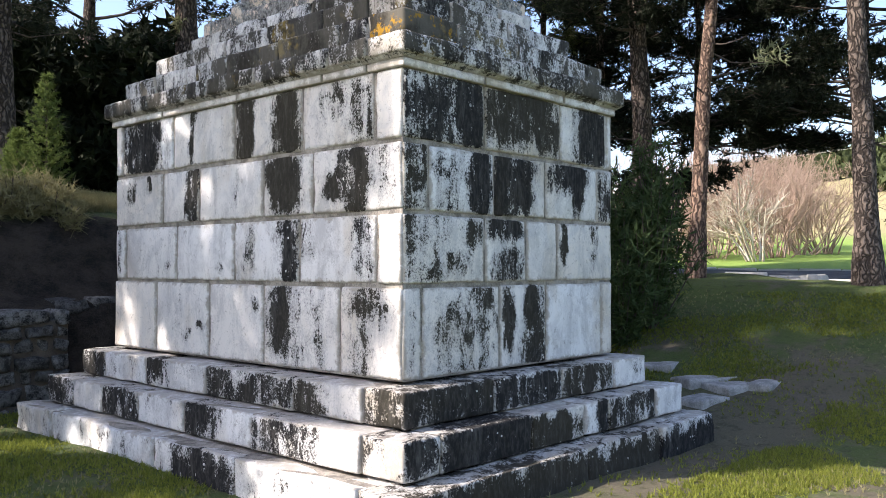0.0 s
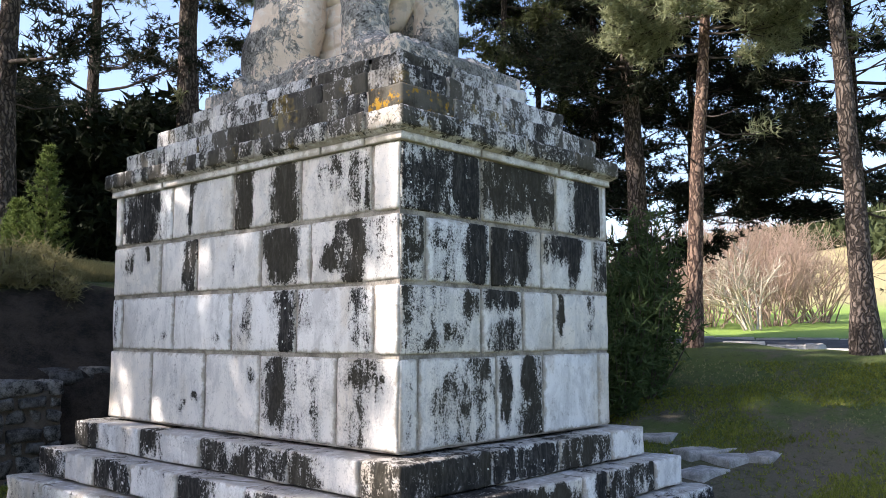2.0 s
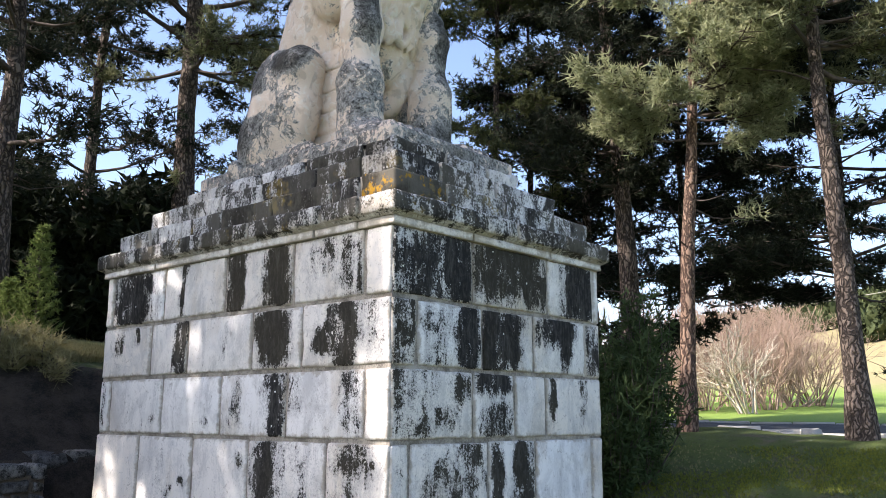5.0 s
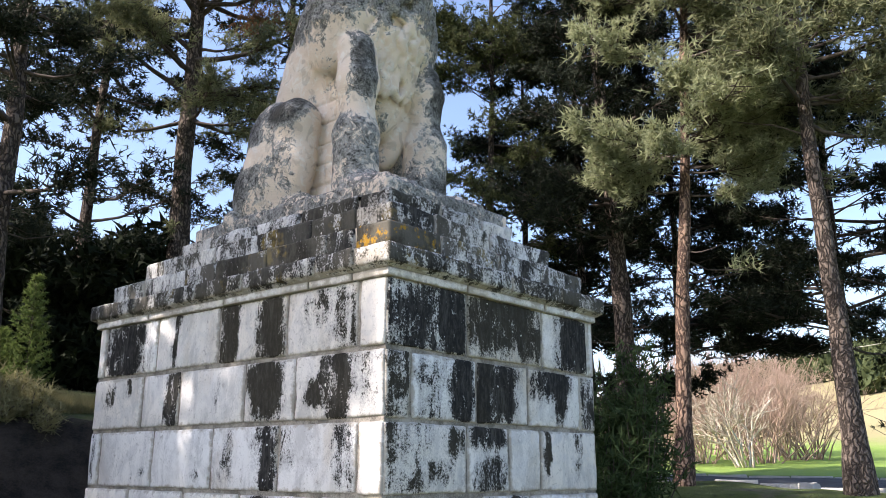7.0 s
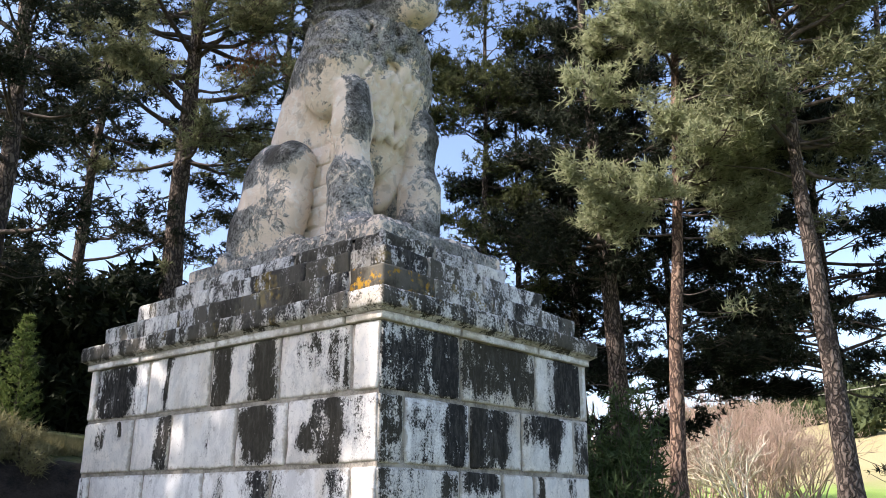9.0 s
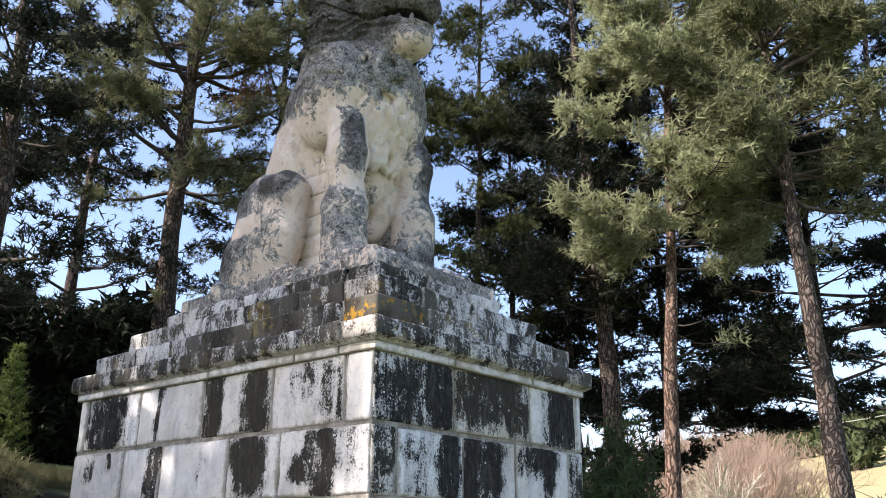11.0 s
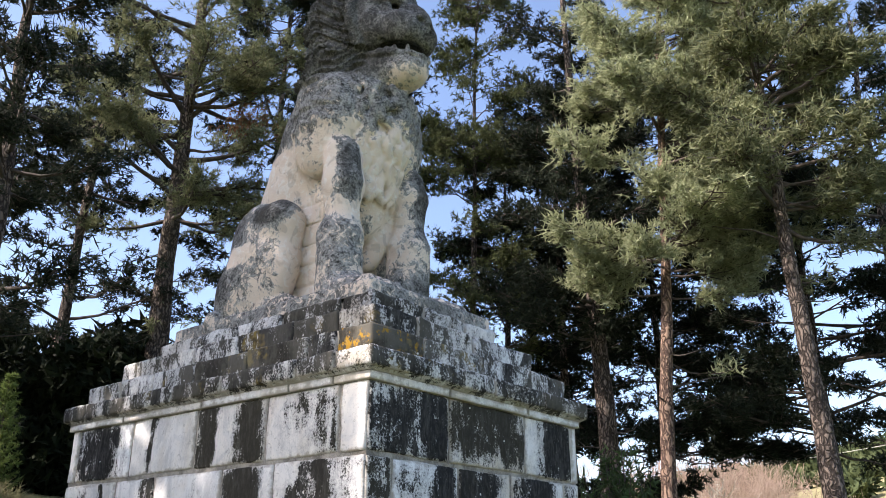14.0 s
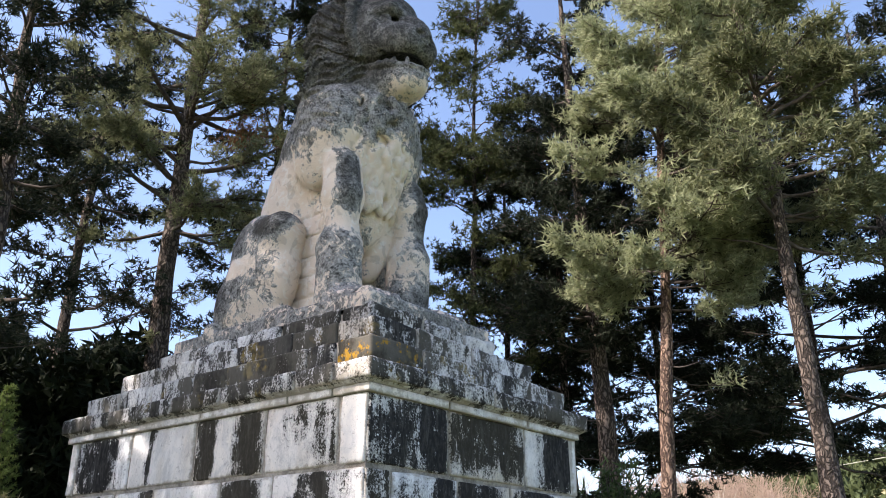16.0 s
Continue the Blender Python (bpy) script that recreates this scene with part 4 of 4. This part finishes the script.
def pine(at, height, dia, lean, crown_from, spread, n_limbs, seed, needles=None, wood=None, label="", per=10, length=0.155, width=0.0095,
         dense=1.0, stubs=6, top_narrow=0.35, sides=None, bend=0.3, dry=0):
    """A tall pine. lean: how far its top stands off its foot. sides: (towards azimuth in degrees, bias) to make the crown one-sided."""
    needles, wood = needles or NEEDLE, wood or BARK
    rng = np.random.default_rng(seed)
    x, y = at
    z = ground_z(x, y) - 0.1
    tree = thing("pine_tree", label or "tall pine with bare furrowed trunk and dark needle crown", "tree", (x, y, z), "pines round the monument")
    ts = np.linspace(0, 1, 14)
    wob = np.cumsum(rng.normal(0, bend * 0.1, (14, 2)), axis=0)
    wob -= wob[0]
    spine = np.stack([lean[0] * ts ** 1.2 + wob[:, 0], lean[1] * ts ** 1.2 + wob[:, 1], ts * height], 1)
    rad = dia / 2 * (1 - 0.82 * ts ** 0.9)
    rad[0] *= 1.35
    tr = Tubes()
    fine = np.linspace(0, 1, 44)
    sp = np.stack([np.interp(fine, ts, spine[:, k]) for k in range(3)], 1)
    tr.add(sp, np.interp(fine, ts, rad) * (1 + rng.normal(0, 0.035, 44)), 14)
    tr.make("trunk", wood, tree)
    wood_t, cen, way = Tubes(), [], []
    for i in range(n_limbs + stubs):
        stub = i >= n_limbs
        h = rng.uniform(crown_from, 0.99) if not stub else rng.uniform(crown_from * 0.45, crown_from)
        p = np.array([np.interp(h, ts, spine[:, k]) for k in range(3)])
        az = rng.uniform(0, 2 * np.pi)
        if sides and rng.random() < sides[1]:
            az = radians(90 - sides[0]) + rng.normal(0, 0.6)
        rel = (h - crown_from) / (1 - crown_from)
        L = spread * (1 - (1 - top_narrow) * max(rel, 0)) * rng.uniform(0.55, 1.1) * (0.75 + 0.5 * min(1, max(rel, 0) * 4) * 0.5)
        if stub:
            L = rng.uniform(0.4, 1.8)
        up = rng.uniform(-0.05, 0.35) + 0.35 * max(rel, 0)
        k = np.linspace(0, 1, 7)
        out = np.array([np.cos(az), np.sin(az), 0])
        sag = -0.22 * np.sin(k * np.pi) if rng.random() < 0.6 else 0.1 * np.sin(k * np.pi)
        pts = p + k[:, None] * L * out + np.stack([0 * k, 0 * k, k * up * L + sag * L * 0.5], 1) + np.cumsum(rng.normal(0, 0.045 * L / 3, (7, 3)), axis=0)
        r0 = max(0.02, dia * 0.16 * (L / spread if not stub else 0.25))
        one = Tubes()
        one.add(pts, r0 * (1 - 0.85 * k), 5)
        one.make("limb", LIMB, tree)
        if stub and rng.random() < 0.75:
            continue
        n_tw = int((5 + L * 5.0) * dense) if not stub else 3
        for _ in range(n_tw):
            t = rng.uniform(0.25, 1.0) ** 0.8
            b = np.array([np.interp(t, k, pts[:, q]) for q in range(3)])
            ta = az + rng.normal(0, 0.9)
            tl = rng.uniform(0.35, 1.0) * (1.15 - 0.5 * t)
            dv = np.array([np.cos(ta), np.sin(ta), rng.uniform(-0.25, 0.55)])
            e = b + dv * tl
            mid = (b + e) / 2 + np.array([0, 0, -0.06])
            wood_t.add([b, mid, e], [0.012, 0.009, 0.004], 3)
            m = int(rng.integers(10, 17))
            q = rng.uniform(0.35, 1.05, m)[:, None]
            cen.append(b + q * (e - b) + rng.normal(0, 0.075, (m, 3)))
            way.append(np.repeat((dv / np.linalg.norm(dv))[None], m, 0))
    tagged(wood_t.make("twig_mass", LIMB, tree), kind="stuff")
    cen, way = np.concatenate(cen), np.concatenate(way)
    v, f = tufts(cen, way, per, length, width, rng)
    ob = raw_mesh("crown", v, f, needles)
    ob.parent = tree
    tagged(ob, kind="stuff")
    if dry:
        c = spine[-1] * 0.50 + np.array([0.9, -1.2, 0])
        v, f = tufts(c + rng.normal(0, 0.32, (dry, 3)), np.repeat(np.array([[0, 0, -1.0]]), dry, 0), per, length, width, rng)
        d = raw_mesh("dead_branch", v, f, NEEDLE_DRY)
        d.parent = tree
        tagged(d, "dead rust-brown needles")
    return tree


def spot(az, dist):
    return EYE[0] + dist * math.sin(radians(az)), EYE[1] + dist * math.cos(radians(az))


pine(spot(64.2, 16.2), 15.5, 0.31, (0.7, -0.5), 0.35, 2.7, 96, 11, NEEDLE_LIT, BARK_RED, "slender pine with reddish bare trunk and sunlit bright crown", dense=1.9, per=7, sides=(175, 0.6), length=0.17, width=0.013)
pine(spot(61.0, 18.5), 15.5, 0.50, (-0.3, 0.4), 0.34, 2.8, 50, 12, NEEDLE_SHADED, BARK, dense=1.2, per=7, length=0.145, width=0.016)
pine(spot(74.2, 15.4), 12.2, 0.42, (-0.15, 0.5), 0.52, 2.6, 44, 13, NEEDLE_HALF_LIT, BARK, "leaning pine with furrowed grey trunk and dark crown", dense=1.2, per=6, length=0.18, width=0.016, sides=(150, 0.8), stubs=3)
pine(spot(20.9, 16.5), 12.5, 0.48, (-0.4, 0.2), 0.26, 3.4, 46, 14, NEEDLE_SHADED, BARK, stubs=10, dense=1.1, per=6, length=0.18, width=0.016)
pine(spot(31.2, 20.0), 18.5, 0.60, (0.3, 0.2), 0.34, 4.0, 72, 15, NEEDLE_HALF_LIT, BARK, stubs=18, dry=320, per=7, dense=1.25, width=0.012)
pine(spot(51.6, 20.0), 17.5, 0.26, (0.3, -0.3), 0.24, 2.4, 84, 16, NEEDLE, BARK, top_narrow=0.22, dense=1.3, per=8, length=0.14, width=0.013)
pine(spot(55.0, 21.0), 13.0, 0.30, (0.3, 0.3), 0.24, 2.4, 36, 17, NEEDLE_SHADED, BARK, dense=1.2, per=7, length=0.145, width=0.016)
pine(spot(58.6, 20.5), 13.5, 0.34, (0.2, 0.3), 0.18, 2.8, 52, 18, NEEDLE_SHADED, BARK, dense=1.2, per=7, length=0.145, width=0.016)
pine(spot(74.1, 20.0), 13.0, 0.30, (0.0, 0.2), 0.23, 4.0, 84, 19, NEEDLE_SHADED, BARK, dense=1.2, per=7, length=0.145, width=0.016, sides=(335, 0.55), stubs=0)
pine(spot(79.0, 19.0), 12.8, 0.40, (0.3, 0.0), 0.18, 3.8, 52, 20, NEEDLE_SHADED, BARK, dense=1.2, per=7, length=0.145, width=0.016)
pine(spot(25.5, 21.0), 13.5, 0.36, (0.3, 0.0), 0.20, 3.4, 46, 21, NEEDLE_SHADED, BARK, dense=1.1, per=7, length=0.145, width=0.016)
pine(spot(37.5, 22.0), 16.5, 0.36, (0.0, 0.0), 0.25, 3.4, 46, 22, NEEDLE_SHADED, BARK, dense=1.1, per=7, length=0.145, width=0.016)
pine(spot(43.5, 21.0), 15.5, 0.36, (0.0, 0.0), 0.30, 2.8, 36, 24, NEEDLE_SHADED, BARK, dense=1.2, per=7, length=0.145, width=0.016)
pine(spot(64.3, 21.5), 13.0, 0.24, (0.2, 0.0), 0.23, 3.8, 76, 25, NEEDLE_SHADED, BARK, dense=1.2, per=7, length=0.145, width=0.016, sides=(138, 0.4), stubs=0)
pine(spot(60.9, 22.5), 13.0, 0.26, (0.0, 0.0), 0.18, 3.2, 56, 27, NEEDLE_SHADED, BARK, dense=1.2, per=7, length=0.145, width=0.016)
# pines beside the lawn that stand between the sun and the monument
pine((-6.7, 6.6), 17.5, 0.5, (0.0, 0.0), 0.24, 1.5, 100, 31, NEEDLE_SHADED, BARK, dense=0.8, per=6, length=0.22, width=0.022)
pine((-5.4, 9.6), 17.0, 0.5, (0.0, 0.0), 0.12, 2.6, 70, 32, NEEDLE_SHADED, BARK, dense=0.9, per=5, length=0.22, width=0.022)
pine((-9.2, 9.6), 19.5, 0.5, (0.0, 0.0), 0.2, 2.2, 70, 33, NEEDLE_SHADED, BARK, dense=0.9, per=5, length=0.22, width=0.022)
pine((-3.6, 9.8), 10.5, 0.35, (0.0, 0.0), 0.05, 2.0, 60, 34, NEEDLE_SHADED, BARK, dense=1.1, per=6, length=0.22, width=0.022)


# two pines out of view, added to shade the lawn and the west face
pine((-5.7, 5.2), 5.2, 0.2, (0.0, 0.0), 0.15, 1.0, 64, 36, NEEDLE_SHADED, BARK, "unseen young pine added to shade the lawn", dense=1.2, per=6, length=0.2, width=0.02)
pine((-11.50, 8.76), 17.0, 0.4, (0.0, 0.0), 0.5, 0.70, 80, 35, NEEDLE_SHADED, BARK, dense=0.9, per=6, length=0.22, width=0.022)


# ---- stone retaining wall ----
def stone_wall(x0, x1, y, depth, height, seed, label):
    rng = random.Random(seed)
    wall = thing("stone_wall", label, "wall", (x0, y, 0), "dry stone terrace walls")
    core = part("wall_core", worn_box(x1 - x0 - 0.06, depth - 0.1, height - 0.06, 0.02, 0.01, seed, 3), EARTH, wall, "earth and mortar behind the stones")
    core.location = (0.03, 0.06, -0.1)
    z, row = -0.12, 0
    while z < height - 0.02:
        h = min(rng.uniform(0.13, 0.30), height - z)
        last = height - z - h < 0.06
        h = height - z if last else h
        x = 0.0
        while x < x1 - x0 - 0.02:
            w = min(rng.uniform(0.16, 0.48) * (1.5 if last else 1), x1 - x0 - x)
            if x1 - x0 - x - w < 0.1:
                w = x1 - x0 - x
            hh = h * rng.uniform(0.72, 0.96)
            ob = part("stone", worn_box(w - 0.05, 0.22 if not last else depth, hh, 0.05, 0.05, rng.randint(1, 999), 1), RUBBLE, wall, smooth=True)
            ob.location = (x + 0.012, rng.uniform(-0.04, 0.04), z)
            ob.rotation_euler = (0, rng.uniform(-0.05, 0.05), rng.uniform(-0.05, 0.05))
            x += w
        z += h
        row += 1
    return wall


stone_wall(-3.2, 0.25, 5.98, 0.55, 1.22, 3, "dark rubble stone retaining wall with flat capstones below the bank")
stone_wall(0.27, 2.8, 6.45, 0.5, 1.30, 8, "dark rubble stone retaining wall set back behind the pedestal")


# ---- growth ----
def leaves(name, material, clumps, per, length, width, seed, lean=(0, 0, 0.3)):
    """A cloud of leaves: clumps of (x, y, z, radius, count)."""
    rng = np.random.default_rng(seed)
    cen = []
    for x, y, z, r, n in clumps:
        d = rng.normal(size=(n, 3))
        d /= np.linalg.norm(d, axis=1)[:, None]
        cen.append(np.array([x, y, z]) + d * (r * rng.uniform(0.35, 1.0, (n, 1)) ** 0.6) * np.array([1, 1, 0.8]))
    cen = np.concatenate(cen)
    v, f = tufts(cen, np.repeat(np.array([lean], float), len(cen), 0), per, length, width, rng)
    return raw_mesh(name, v, f, material)


rng4 = random.Random(4)
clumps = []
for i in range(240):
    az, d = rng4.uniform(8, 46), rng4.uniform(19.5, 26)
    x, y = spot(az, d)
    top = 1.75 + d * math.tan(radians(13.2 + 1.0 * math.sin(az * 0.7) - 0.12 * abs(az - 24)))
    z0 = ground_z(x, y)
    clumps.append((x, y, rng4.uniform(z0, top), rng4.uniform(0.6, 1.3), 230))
tagged(leaves("thicket", LEAF_SHADED, clumps, 3, 0.30, 0.06, 41), "dense evergreen thicket on the terrace, coloured as dark as its shade", "thicket", kind="stuff")


def shrub(name, label, category, at, height, width, n_stems, leaf_mat, seed, length, lwidth, per=4, count=26, wood=None):
    rng = np.random.default_rng(seed)
    x, y = at
    z = ground_z(x, y) - 0.03
    t = thing(name, label, category, (x, y, z))
    stems, cen, way = Tubes(), [], []
    for _ in range(n_stems):
        az, out = rng.uniform(0, 2 * np.pi), rng.uniform(0.1, 1.0) * width / 2
        h = height * rng.uniform(0.55, 1.0) * (1 - 0.35 * (2 * out / width) ** 2)
        k = np.linspace(0, 1, 6)
        pts = np.stack([np.cos(az) * out * k ** 0.8, np.sin(az) * out * k ** 0.8, h * k], 1) + rng.normal(0, 0.02, (6, 3)) * k[:, None]
        stems.add(pts, 0.016 * (1 - 0.7 * k), 4)
        q = rng.uniform(0.12, 1.02, count)
        c = np.stack([np.interp(q, k, pts[:, j]) for j in range(3)], 1) + rng.normal(0, 0.06, (count, 3))
        cen.append(c)
        way.append(np.repeat(np.array([[np.cos(az) * 0.5, np.sin(az) * 0.5, 0.7]]), count, 0))
    tagged(stems.make("stem_mass", wood or LIMB, t), "thin brown stems", kind="stuff")
    v, f = tufts(np.concatenate(cen), np.concatenate(way), per, length, lwidth, rng)
    ob = raw_mesh("foliage", v, f, leaf_mat)
    ob.parent = t
    tagged(ob, kind="stuff")
    return t


shrub("oleander_bush", "tall dark green oleander bush with narrow leaves", "bush", spot(61.4, 13.0), 2.9, 1.7, 90, LEAF_BUSH, 51, 0.17, 0.016, 5, 30)
shrub("oleander_bush", "low dark green oleander bush beside the pedestal", "bush", spot(59.6, 12.6), 2.0, 1.4, 60, LEAF_BUSH, 52, 0.17, 0.016, 5, 28)


def sapling(label, at, height, width, seed):
    """A young pine: a thin stem with whorls of rising branches, shorter towards the tip."""
    rng = np.random.default_rng(seed)
    x, y = at
    t = thing("pine_sapling", label, "sapling", (x, y, ground_z(x, y) - 0.03), "young pines on the bank")
    stem, cen, way = Tubes(), [], []
    stem.add([(0, 0, 0), (0.02, 0.01, height * 0.5), (0.0, 0.03, height)], [0.022, 0.014, 0.004], 5)
    stem.make("trunk", LIMB, t)
    boughs = Tubes()
    for h in np.linspace(0.10, 0.98, 13):
        for j in range(7):
            a = 2 * np.pi * (j + rng.uniform(-0.3, 0.3)) / 7 + h * 9
            L = width / 2 * (1.05 - h) ** 0.7 * rng.uniform(0.65, 1.15)
            k = np.linspace(0, 1, 5)
            pts = np.stack([np.cos(a) * L * k, np.sin(a) * L * k, h * height + L * (0.15 * k + 0.45 * k ** 2)], 1)
            boughs.add(pts, 0.007 * (1 - 0.7 * k), 3)
            m = int(6 + 26 * L)
            q = rng.uniform(0.2, 1.05, m)
            cen.append(np.stack([np.interp(q, k, pts[:, i]) for i in range(3)], 1))
            way.append(np.repeat(np.array([[np.cos(a), np.sin(a), 0.8]]), m, 0))
    tagged(boughs.make("bough_mass", LIMB, t), "thin green-brown boughs", kind="stuff")
    v, f = tufts(np.concatenate(cen), np.concatenate(way), 8, 0.085, 0.007, rng)
    ob = raw_mesh("foliage", v, f, LEAF_FRESH)
    ob.parent = t
    tagged(ob, kind="stuff")
    return t


sapling("small bright green pine sapling with upturned boughs on the bank", spot(23.1, 14.6), 1.95, 0.85, 53)
sapling("low green pine sapling on the bank", spot(21.6, 14.9), 1.05, 0.8, 54)
for k in range(16):
    az = 19.6 + 0.32 * k
    shrub("dry_grass_tuft", "tuft of dry pale grass on top of the bank", "grass", spot(az, rng4.uniform(13.2, 14.1)), rng4.uniform(0.35, 0.6), 0.5, 9, GRASS_DRY, 60 + k, 0.16, 0.008, 6, 14)


def bare_bush(name, label, at, height, width, n_stems, seed, mat, r0=0.02):
    rng = np.random.default_rng(seed)
    x, y = at
    z = ground_z(x, y) - 0.05
    t = thing(name, label, "bush", (x, y, z), "bare winter bushes")
    tubes, n_all = Tubes(), 0

    def grow(p, d, L, r, level):
        k = np.linspace(0, 1, 4)
        end = d * L
        pts = p + k[:, None] * end + np.cumsum(rng.normal(0, 0.05 * L, (4, 3)), axis=0) * (k[:, None] > 0)
        tubes.add(pts, r * (1 - 0.55 * k), 3)
        if level < 3:
            for _ in range(int(rng.integers(3, 6))):
                s = rng.uniform(0.3, 1.0)
                b = np.array([np.interp(s, k, pts[:, j]) for j in range(3)])
                nd = d + rng.normal(0, 0.5, 3) + np.array([0, 0, 0.15])
                nd /= np.linalg.norm(nd)
                grow(b, nd, L * rng.uniform(0.4, 0.65), r * 0.55, level + 1)

    for _ in range(n_stems):
        a = rng.uniform(0, 2 * np.pi)
        lean = rng.uniform(0.1, 0.75) * width / height
        d = np.array([np.cos(a) * lean, np.sin(a) * lean, 1.0])
        d /= np.linalg.norm(d)
        grow(np.array([np.cos(a), np.sin(a), 0]) * rng.uniform(0, width * 0.15), d, height * rng.uniform(0.45, 0.65), r0, 0)
    tagged(tubes.make("branch_mass", mat, t, False), kind="stuff")
    return t


brush = "leafless brown bush in the meadow beyond the road"
for k, (az, d, h, w) in enumerate(((62.8, 31, 3.6, 4.0), (65.4, 33, 4.0, 4.5), (67.2, 36, 4.6, 4.5), (69.0, 33, 3.9, 4.5), (70.6, 35, 4.0, 4.0), (71.8, 36, 3.4, 3.6), (64.0, 37, 4.6, 4.5), (68.3, 40, 5.4, 5.0), (61.0, 34, 4.5, 4.5), (70.0, 41, 5.0, 5.0), (66.0, 42, 5.6, 5.0))):
    bare_bush("bare_bush", brush, spot(az, d), h, w, 19, 80 + k, TWIG, 0.034)
bare_bush("bare_bush", "pale leafless branching bush at the meadow's edge", spot(68.0, 30.0), 3.0, 3.6, 9, 99, PALE_TWIG, 0.05)

clumps = []
for i in range(210):
    az, d = rng4.uniform(58, 84), rng4.uniform(70, 165)
    if az < 70 and d < 110:
        continue
    x, y = spot(az, d)
    r = rng4.uniform(0.8, 2.4)
    clumps.append((x, y, ground_z(x, y) + r * 0.5, r, int(60 * r)))
tagged(leaves("hill_scrub", SCRUB, clumps, 3, 0.9, 0.22, 42), "olive scrub scattered over the dry hillside", "scrub", kind="stuff")

# ---- road ----
verts, quads = [], []
N = 90
for i in range(N + 1):
    az = 50 + i * 0.55
    for r in (19.4, 20.7, 22.0, 23.4):
        x, y = spot(az, r)
        verts.append((x, y, ground_z(x, y) + 0.05))
for i in range(N):
    for j in range(3):
        a = i * 4 + j
        quads.append((a, a + 1, a + 5, a + 4))
tagged(raw_mesh("road", verts, quads, ASPHALT, True), "grey asphalt lane beyond the lawn", "road", kind="structure")


def kerb(az0, az1, r, h, w, label):
    t = thing("kerb", label, "kerb", kind="structure")
    n = max(1, int((az1 - az0) / 2.4))
    for k in range(n):
        a0, a1 = az0 + (az1 - az0) * k / n, az0 + (az1 - az0) * (k + 1) / n
        p, q = Vector(spot(a0, r)), Vector(spot(a1, r))
        d = q - p
        ob = part("kerb_stone", worn_box(d.length - 0.02, w, h + 0.2, 0.03, 0.02, k + 40, 1), CONCRETE, t, smooth=True)
        ob.matrix_basis = Matrix.Translation((p.x, p.y, ground_z(*p) - 0.2)) @ Matrix.Rotation(math.atan2(d.y, d.x), 4, 'Z')
    return t


kerb(66, 92, 18.9, 0.14, 0.3, "low pale kerb stones along the lane")
kerb(56, 92, 24.0, 0.06, 0.2, "far kerb of the lane")

# flat stones in the grass and by the lane
for k, (az, d, lx, ly, h) in enumerate(((63.8, 10.9, 0.8, 0.4, 0.10), (66.2, 10.7, 0.7, 0.45, 0.09), (64.6, 10.1, 0.55, 0.35, 0.08), (68.6, 10.9, 0.7, 0.3, 0.07), (62.6, 11.4, 0.6, 0.4, 0.09))):
    x, y = spot(az, d)
    ob = mesh_object("flat_stone", worn_box(lx, ly, h + 0.08, 0.03, 0.03, 70 + k, 1), SLAB, True)
    ob.matrix_basis = pose(x, y, ground_z(x, y) - 0.06, 0, 0, -25 + 9 * k)
    tagged(ob, "flat pale grey stone lying in the grass", "stone", "flat stones in the grass")
for k, (az, d, s) in enumerate(((71.6, 17.6, 0.36), (70.5, 17.9, 0.28))):
    x, y = spot(az, d)
    ob = mesh_object("boulder", worn_box(s * 1.5, s * 0.8, s * 0.6, 0.1, 0.06, 90 + k, 1), CONCRETE, True)
    ob.matrix_basis = pose(x, y, ground_z(x, y) - 0.08, 0, 0, 30 * k)
    tagged(ob, "pale rounded stone at the edge of the lane", "stone")

# the cable that crosses the meadow
for k, (el0, el1) in enumerate(((6.2, 7.9), (10.5, 9.0))):
    t = Tubes()
    pts = []
    for s in np.linspace(0, 1, 24):
        x, y = spot(62 + 18 * s, 48)
        pts.append((x, y, 1.75 + 48 * math.tan(radians(el0 + (el1 - el0) * s)) - 0.25 * math.sin(s * math.pi)))
    t.add(pts, [0.03 if k == 0 else 0.014] * 24, 5)
    tagged(t.make("overhead_cable", WIRE), "thin overhead cable crossing above the meadow", "cable")


# ---- grass ----
def grass_field(name, label, inside, n, h, mat, seed, w=0.006):
    rng = np.random.default_rng(seed)
    out = []
    while len(out) < n:
        az, d = rng.uniform(14, 82) if rng.random() < 0.72 else rng.normal(48, 75), 1.2 + 13.5 * rng.random() ** 0.75
        x, y = spot(az, d)
        if -0.76 < x < 3.75 and -0.76 < y < 5.18:
            continue
        if not inside(x, y):
            continue
        if x > 0.6 and -1.35 < y and x + y < 5.6 and rng.random() < 0.86:
            continue
        if noise.noise((x * 0.9, y * 0.9, seed)) < -0.16 + 0.42 * rng.random():
            continue
        out.append((x, y, ground_z(x, y) - 0.005))
    c = np.array(out)
    v, f = tufts(c, np.repeat(np.array([[0, 0, 2.2]]), len(c), 0), 5, h, w, rng)
    return tagged(raw_mesh(name, v, f, mat), label, "grass", kind="stuff")


grass_field("lawn_grass", "short green grass on the lawn", lambda x, y: y < 5.9, 56000, 0.055, GRASS, 71, 0.005)
grass_field("dry_lawn_grass", "dry straw blades in the lawn", lambda x, y: y < 5.9, 7000, 0.05, GRASS_DRY, 72, 0.004)
grass_field("bank_grass", "long grass on the edge of the bank", lambda x, y: 8.0 < y < 11, 9000, 0.22, GRASS_DRY, 73, 0.008)
